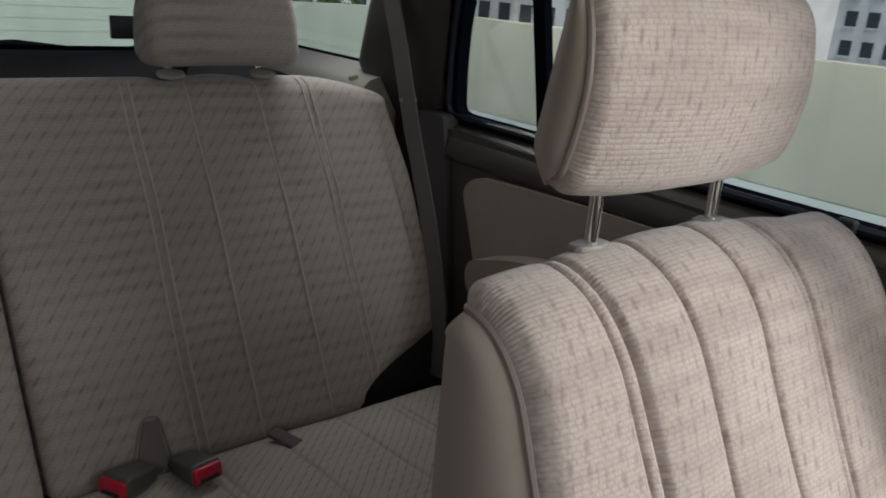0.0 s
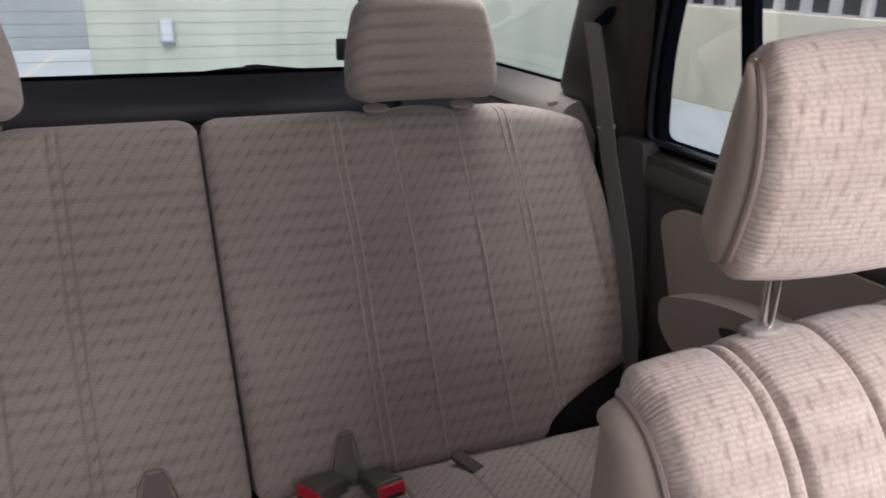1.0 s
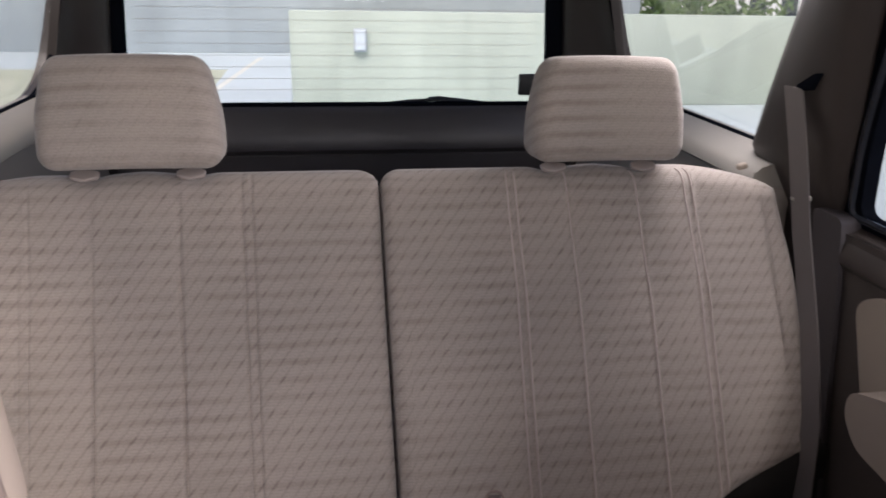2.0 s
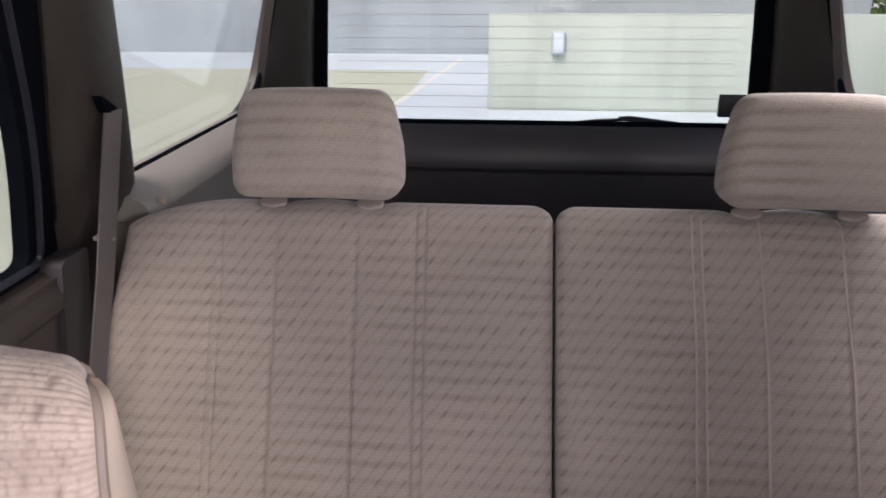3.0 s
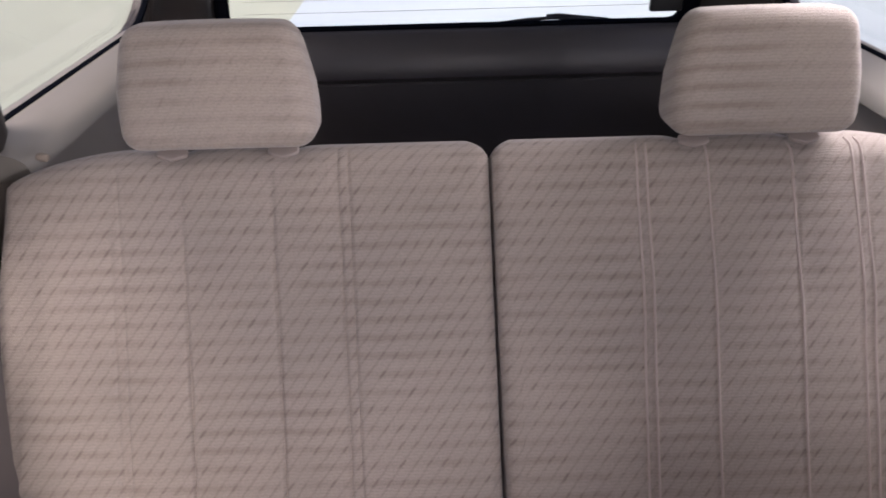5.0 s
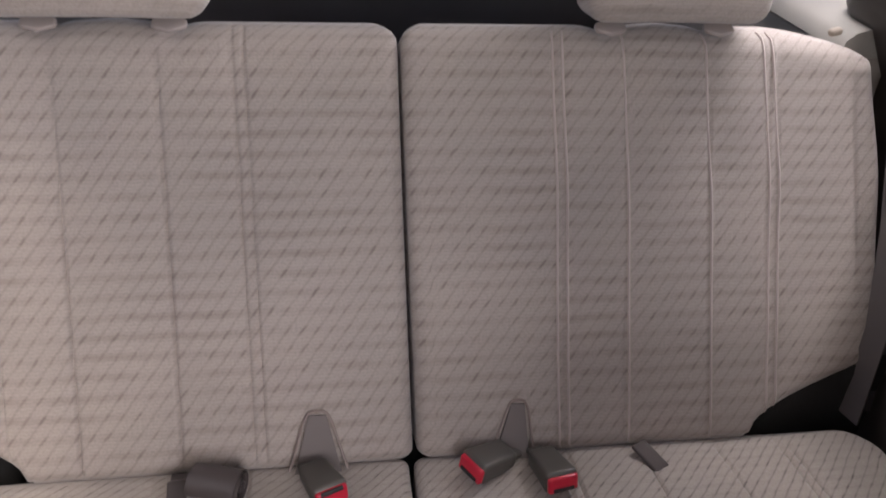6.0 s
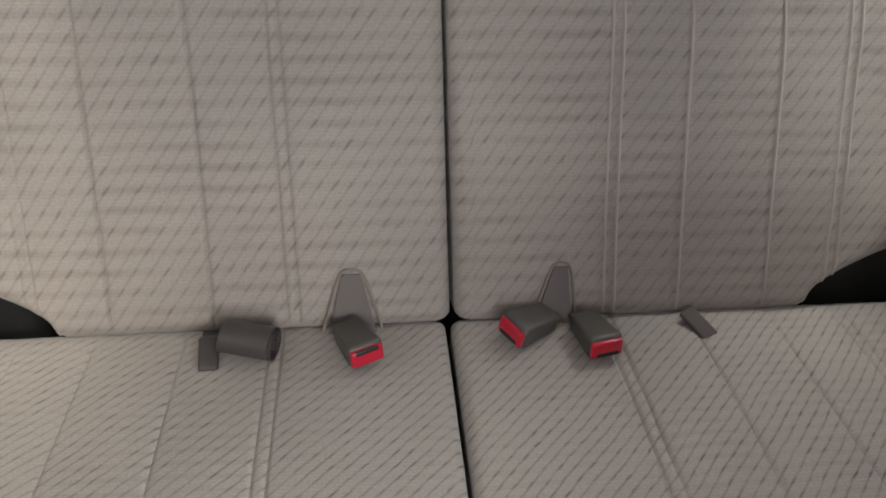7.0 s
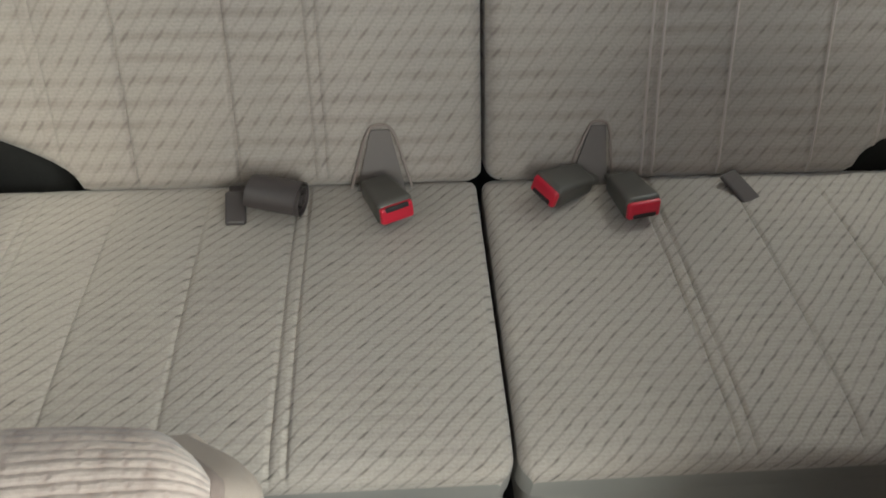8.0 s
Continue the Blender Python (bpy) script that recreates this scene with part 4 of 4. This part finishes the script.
cushion_half(1)
cushion_half(-1)


def rear_headrest(s):
    hr = thing("headrest", "grey-beige tweed rear headrest on two short posts", "headrest", (s * 0.327, 0.2, 1.47), group="rear headrests")

    def shape(x, y, z):
        k = 1 - 0.13 * smooth01((z + 0.02) / 0.095)
        return (x * k, y * (1 - 0.15 * (z / 0.075)) - 0.012 * (1 - (x / 0.12) ** 2), z + 0.004 * (1 - (x / 0.12) ** 2))

    bm = rounded((0.236 if s < 0 else 0.227, 0.085, 0.147), 0.026, 6, shape, pose(s * (0.327 if s < 0 else 0.331), 0.206, 1.5385, -5))
    cloth_uv(part("cushion", bm, M_HEAD, hr))
    for x in (0.256, 0.394):
        part("post", tube([(s * x, 0.207, 1.459), (s * x, 0.210, 1.50)], 0.006, 10), M_CHROME, hr, "chrome post")
    return hr


rear_headrest(1)
rear_headrest(-1)


# ---------------------------------------------------------------- front seats
def profile(points):
    """A smooth line through (y, z) points: gives the place and the outward normal at a length along it."""
    P = [Vector(p) for p in points]
    P = [2 * P[0] - P[1]] + P + [2 * P[-1] - P[-2]]
    fine = []
    for k in range(1, len(P) - 2):
        for q in range(12):
            t = q / 12
            fine.append(0.5 * (2 * P[k] + (P[k + 1] - P[k - 1]) * t + (2 * P[k - 1] - 5 * P[k] + 4 * P[k + 1] - P[k + 2]) * t * t + (3 * P[k] - P[k - 1] - 3 * P[k + 1] + P[k + 2]) * t ** 3))
    fine.append(P[-2])
    run = [0.0]
    for p, q in zip(fine, fine[1:]):
        run.append(run[-1] + (q - p).length)
    ys, zs = np.array([p.x for p in fine]), np.array([p.y for p in fine])

    def at(h):
        h = min(max(h, 0.0), run[-1])
        y, z = np.interp(h, run, ys), np.interp(h, run, zs)
        dy = np.interp(min(h + 0.006, run[-1]), run, ys) - np.interp(max(h - 0.006, 0), run, ys)
        dz = np.interp(min(h + 0.006, run[-1]), run, zs) - np.interp(max(h - 0.006, 0), run, zs)
        n = math.hypot(dy, dz)
        return float(y), float(z), -dz / n, dy / n
    return at, run[-1]


SEAT_AT, SEAT_LEN = profile([(-0.865, 0.960), (-0.780, 1.120), (-0.705, 1.262), (-0.668, 1.335), (-0.642, 1.385), (-0.613, 1.417), (-0.583, 1.431), (-0.560, 1.432), (-0.540, 1.421)])
REST_AT, REST_LEN = profile([(-0.546, 1.474), (-0.572, 1.473), (-0.594, 1.488), (-0.605, 1.525), (-0.608, 1.560), (-0.602, 1.598), (-0.588, 1.620), (-0.570, 1.628), (-0.550, 1.624)])


def front_seat(s, shift, turn=0.0, rest=(0, 0, 0)):
    seat = thing("front_seat", "beige ribbed front seat with a pleated back", "car seat", (s * 0.365 + shift[0], -0.7, 0.6), group="front seats")
    cx = s * 0.365
    inner = Vector((cx - s * 0.19, -0.58, 0))
    M = Matrix.Translation(shift) @ Matrix.Translation(inner) @ Matrix.Rotation(radians(turn), 4, "Z") @ Matrix.Translation(-inner)

    def place(x, h, d):
        u = min(1.06, abs(x - cx) / 0.18)
        y, z, ny, nz = SEAT_AT(h)
        d = d - 0.010 * u ** 3
        return tuple(M @ Vector((x, y + ny * d, z + nz * d)))

    def behind(x, h):
        y, z, ny, nz = SEAT_AT(h)
        z = min(z - 0.012, 1.375)
        return tuple(M @ Vector((cx + (x - cx) * (0.95 - 0.05 * smooth01((h / SEAT_LEN - 0.6) / 0.35)), -0.530 - 0.17 * max(0.0, 1.367 - z), z)))

    def half(t):
        t = np.asarray(t, float)
        return 0.212 - 0.024 * smooth01((t - 0.35) / 0.50) - 0.024 * (1 - np.sqrt(1 - np.clip((t - 0.955) / 0.045, 0, 0.999) ** 2))

    def high(x):
        return 0 * np.asarray(x, float) + SEAT_LEN

    seams = [(cx + o, 0.006) for o in (-0.118, -0.105, -0.039, 0.039, 0.108, 0.121)]
    padded("backrest", M_FRONT, seat, lambda t: cx - half(t) - (0.074 if s < 0 else 0.0), lambda t: cx + half(t) + (0.074 if s > 0 else 0.0), lambda x: 0 * np.asarray(x, float), high, place, 0.11, 0.012, 0.010, 0.010, seams, crown=0.0, pleat=0.0055, skirt=M_SIDE, skirt_label="plain beige cloth side and back", piping=0.0032, behind=behind, bulge=0.020, hold=True)
    bm = rounded((0.48, 0.50, 0.16), 0.05, 4, m=M @ pose(cx, -1.13, 0.91, 6))
    part("cushion", bm, M_SIDE, seat)
    bm = rounded((0.40, 0.44, 0.30), 0.03, 2, m=M @ pose(cx, -1.08, 0.70))
    part("frame", bm, M_BLACK, seat)
    for o in (-0.0735, 0.0735):
        bm = rounded((0.034, 0.024, 0.007), 0.0033, 5, lambda x, y, z: (x, y * math.sqrt(max(0.12, 1 - (x / 0.0175) ** 2)), z), M @ pose(cx + o, -0.562, 1.4335, -4))
        part("sleeve", bm, M_SLEEVE, seat, "grey plastic post sleeve")
    # head restraint, with a little play on its posts
    M = Matrix.Translation(rest) @ M
    hr = thing("headrest", "beige ribbed front headrest on two chrome posts", "headrest", tuple(M @ Vector((cx, -0.55, 1.45))), group="front headrests")

    def hplace(x, h, d):
        u = abs(x - cx) / 0.13
        y, z, ny, nz = REST_AT(h)
        d = d - 0.010 * u ** 2.5
        return tuple(M @ Vector((x, y + ny * d, z + nz * d)))

    def hbehind(x, h):
        y, z, ny, nz = REST_AT(h)
        end = max(0.0, abs(h / REST_LEN - 0.5) * 2 - 0.6) / 0.4
        z = min(max(z, 1.477), 1.612)
        wide = 0.121 - 0.016 * max(0.0, (1.512 - z) / 0.035) ** 1.5
        return tuple(M @ Vector((cx + max(-wide, min(wide, (x - cx) * (0.955 - 0.06 * end ** 2))), -0.541 - 0.19 * max(0.0, z - 1.505), z)))

    def hh(t):
        t = np.asarray(t, float)
        return 0.129 - 0.004 * t - 0.014 * np.clip((0.30 - t) / 0.30, 0, 1) ** 2 - 0.014 * np.clip((t - 0.70) / 0.30, 0, 1) ** 2

    padded("cover", M_FRONT, hr, lambda t: cx - hh(t), lambda t: cx + hh(t), lambda x: 0 * np.asarray(x, float), lambda x: 0 * np.asarray(x, float) + REST_LEN, hplace, 0.05, 0.010, 0.006, 0.006, (), crown=0.004, pleat=0.0, skirt=M_SIDE, skirt_label="plain beige cloth shell", piping=0.0028, behind=hbehind, bulge=0.007)
    for o in (-0.0735, 0.0735):
        part("post", tube([M @ Vector((cx + o, -0.563, 1.40)), M @ Vector((cx + o, -0.563, 1.50))], 0.0052, 12), M_CHROME, hr, "chrome post")


front_seat(1, (0, 0, 0))
front_seat(-1, (0.027, -0.012, -0.001), 4.0, (-0.006, 0.006, 0.0))


# ---------------------------------------------------------------- belts on the bench
def buckle(at, yaw, pitch, s=1.0, low=1.0):
    b = thing("seat_belt_buckle", "brown plastic belt buckle with a red button", "buckle", at, group="rear belt buckles")
    m = pose(*at, pitch, 0, yaw)

    def shape(x, y, z):
        return (x * (1 - 0.12 * (y / 0.035)), y, z * (1 - 0.15 * (y / 0.035)))

    part("housing", rounded((0.038, 0.062, 0.025), 0.006, 4, shape, m), M_BUCKLE, b)
    part("button", rounded((0.038, 0.009, 0.021), 0.0038, 3, None, m @ pose(0, -0.0305, -0.001)), M_RED, b, "red release button")
    part("slot", rounded((0.027, 0.004, 0.0055), 0.0012, 2, None, m @ pose(0, -0.0338, -0.0066 * low)), M_BLACK, b)
    part("strap", rounded((0.022, 0.03, 0.008), 0.003, 3, None, m @ pose(0, 0.034, -0.004)), M_BUCKLE, b)


buckle((-0.104, -0.084, 1.012), 23, -14, low=-1.0)
buckle((0.098, -0.068, 1.010), -58, -12)
buckle((0.168, -0.089, 1.013), 11, -14)
roll = thing("lap_belt", "rolled-up dark centre lap belt on the seat", "seat belt", (-0.228, -0.08, 1.0))
turn = pose(-0.222, -0.078, 1.013, 0, 0, -16)
bm = bmesh.new()
prof = [(0.003 + 0.0165 * k / 110) for k in range(111)]
ang = [k / 110 * 9 * math.pi for k in range(111)]
ribbon([turn @ Vector((0.003 * math.sin(a * 0.35), r * 1.15 * math.cos(a), r * math.sin(a))) for r, a in zip(prof, ang)], [turn.to_3x3() @ Vector((0, math.cos(a), math.sin(a))) for a in ang], [turn.to_3x3() @ Vector((1, 0, 0))] * 111, 0.056, 0.0012, bm)
part("webbing", bm, M_LAP, roll)
part("tongue", rounded((0.022, 0.042, 0.012), 0.004, 3, None, pose(-0.266, -0.088, 1.004, 16, 0, 4)), M_LAP, roll, "dark plastic belt tongue")
# Dark strip laid in the crease to give the shade behind the roll.
part("strap", rounded((0.085, 0.016, 0.005), 0.002, 2, None, pose(-0.238, -0.048, 0.990)), M_LAP, roll)
tab = thing("belt_tab", "small brown webbing tab poking out of the seat", "strap", (0.297, -0.07, 0.995))
part("webbing", rounded((0.023, 0.046, 0.007), 0.003, 3, None, pose(0.303, -0.070, 0.998, 12, 0, 30)), M_TAB, tab)

# ---------------------------------------------------------------- things outside
plate = thing("wall_box", "white enamelled service box on the parapet wall", "wall box", (0.47, WALL_Y, 0.855))
part("case", rounded((0.17, 0.07, 0.29), 0.02, 3, None, pose(0.47, WALL_Y - 0.034, 0.855)), M_BOXGREY, plate)
part("face", rounded((0.125, 0.02, 0.24), 0.009, 3, None, pose(0.47, WALL_Y - 0.07, 0.855)), M_SIGN, plate, "white enamelled face")
for x0, y0, x1, y1, half_wide in ((-1.67, 9.69, -1.17, 15.27, 0.05), (-6.9, 10.4, -6.5, 13.2, 0.03), (3.1, 3.0, 3.1, 8.6, 0.05)):
    d = Vector((x1 - x0, y1 - y0, 0)).normalized() * half_wide
    bm = slab([(x0 - d.y, y0 + d.x), (x0 + d.y, y0 - d.x), (x1 + d.y, y1 - d.x), (x1 - d.y, y1 + d.x)], 0.002, lambda x, y, d: (x, y, 0.005 + d))
    tagged(part("bay_line", bm, M_MARK), "faded white parking bay line on the deck", "road marking", kind="structure")


def office_block(x, y0, y1, floors, pitch, high, face):
    """A pale block with rows of windows; face: its windows look to -x or, when False, to -y."""
    blk = thing("office_block", "pale rendered office block with dark windows", "building", (x, (y0 + y1) / 2, -8), group="blocks across the street")
    put = (lambda a, z, d: (x + d, a, z)) if face else (lambda a, z, d: (a, x + d, z))
    top = -8 + floors * high
    part("wall", slab([(y0, -8), (y1, -8), (y1, top), (y0, top)], 12, put), M_FACADE, blk, smooth=False)
    part("roof", slab([(y0 - 0.3, top), (y1 + 0.3, top), (y1 + 0.3, top + 0.5), (y0 - 0.3, top + 0.5)], 12.3, put), M_FACADE, blk, smooth=False)
    n = int((y1 - y0) / pitch)
    for k in range(n):
        a = y0 + (k + 0.5) * pitch
        for f in range(floors):
            z = -8 + f * high + high * 0.28
            w, h = pitch * 0.26, high * 0.52
            frm = part("window", slab([(a - w, z), (a + w, z), (a + w, z + h), (a - w, z + h)], 0.12, lambda p, q, d: put(p, q, d - 0.10)), M_PANE, blk, smooth=False)
            part("sill", slab([(a - w - 0.08, z - 0.1), (a + w + 0.08, z - 0.1), (a + w + 0.08, z), (a - w - 0.08, z)], 0.3, lambda p, q, d: put(p, q, d - 0.25)), M_FACADE, frm, smooth=False)
    for k in range(0, n + 1, 4):
        a = y0 + k * pitch
        part("pier", slab([(a - 0.18, -8), (a + 0.18, -8), (a + 0.18, top), (a - 0.18, top)], 0.4, lambda p, q, d: put(p, q, d - 0.42)), M_PIER, blk, smooth=False)


office_block(75, -10, 44, 8, 2.0, 2.6, True)
office_block(46, 28, 62, 5, 2.6, 3.0, True)
office_block(52, -2, 40, 5, 2.4, 3.0, False)


def tree(x, y, z, h, seed):
    rng = random.Random(seed)
    t = thing("tree", "leafy green street tree beyond the wall", "tree", (x, y, z), group="street trees")
    part("trunk", tube([(x, y, z), (x + 0.1, y, z + h * 0.35), (x, y + 0.1, z + h * 0.7)], 0.16, 7), M_BARK, t)
    verts, faces = [], []
    for k in range(3200):
        a, b, r = rng.uniform(0, 6.283), rng.uniform(-1, 1), rng.random() ** 0.4
        lump = 1 + 0.3 * math.sin(3 * a + seed) * math.cos(4 * b)
        c = Vector((x + math.cos(a) * math.sqrt(1 - b * b) * r * h * 0.34 * lump, y + math.sin(a) * math.sqrt(1 - b * b) * r * h * 0.34 * lump, z + h * 0.7 + b * r * h * 0.33 * lump))
        q = Euler((rng.uniform(0, 6), rng.uniform(0, 6), rng.uniform(0, 6))).to_matrix()
        s = rng.uniform(0.12, 0.26)
        i = len(verts)
        verts += [tuple(c + q @ Vector(v)) for v in ((-s, 0, 0), (0, -s * 0.5, 0.03), (s, 0, 0), (0, s * 0.5, 0.03))]
        faces.append((i, i + 1, i + 2, i + 3))
    me = bpy.data.meshes.new("crown")
    me.from_pydata(verts, [], faces)
    link_mesh("crown", me, M_LEAF, t, smooth=False)


for k, (x, y, h) in enumerate(((13, 30, 9.2), (17.5, 33, 9.6), (9, 34, 9.4), (5.5, 31, 9.0))):
    tree(x, y, -8, h, 11 + k)


bundle = thing("dark_bundle", "small dark bundle lying by the far wall", "bundle", (-9.0, 15.8, 0))
part("body", rounded((0.5, 0.3, 0.16), 0.07, 4, lambda x, y, z: (x, y, z * (1 - 0.5 * (x / 0.25) ** 2)), pose(-9.0, 15.8, 0.078)), M_BLACK, bundle)
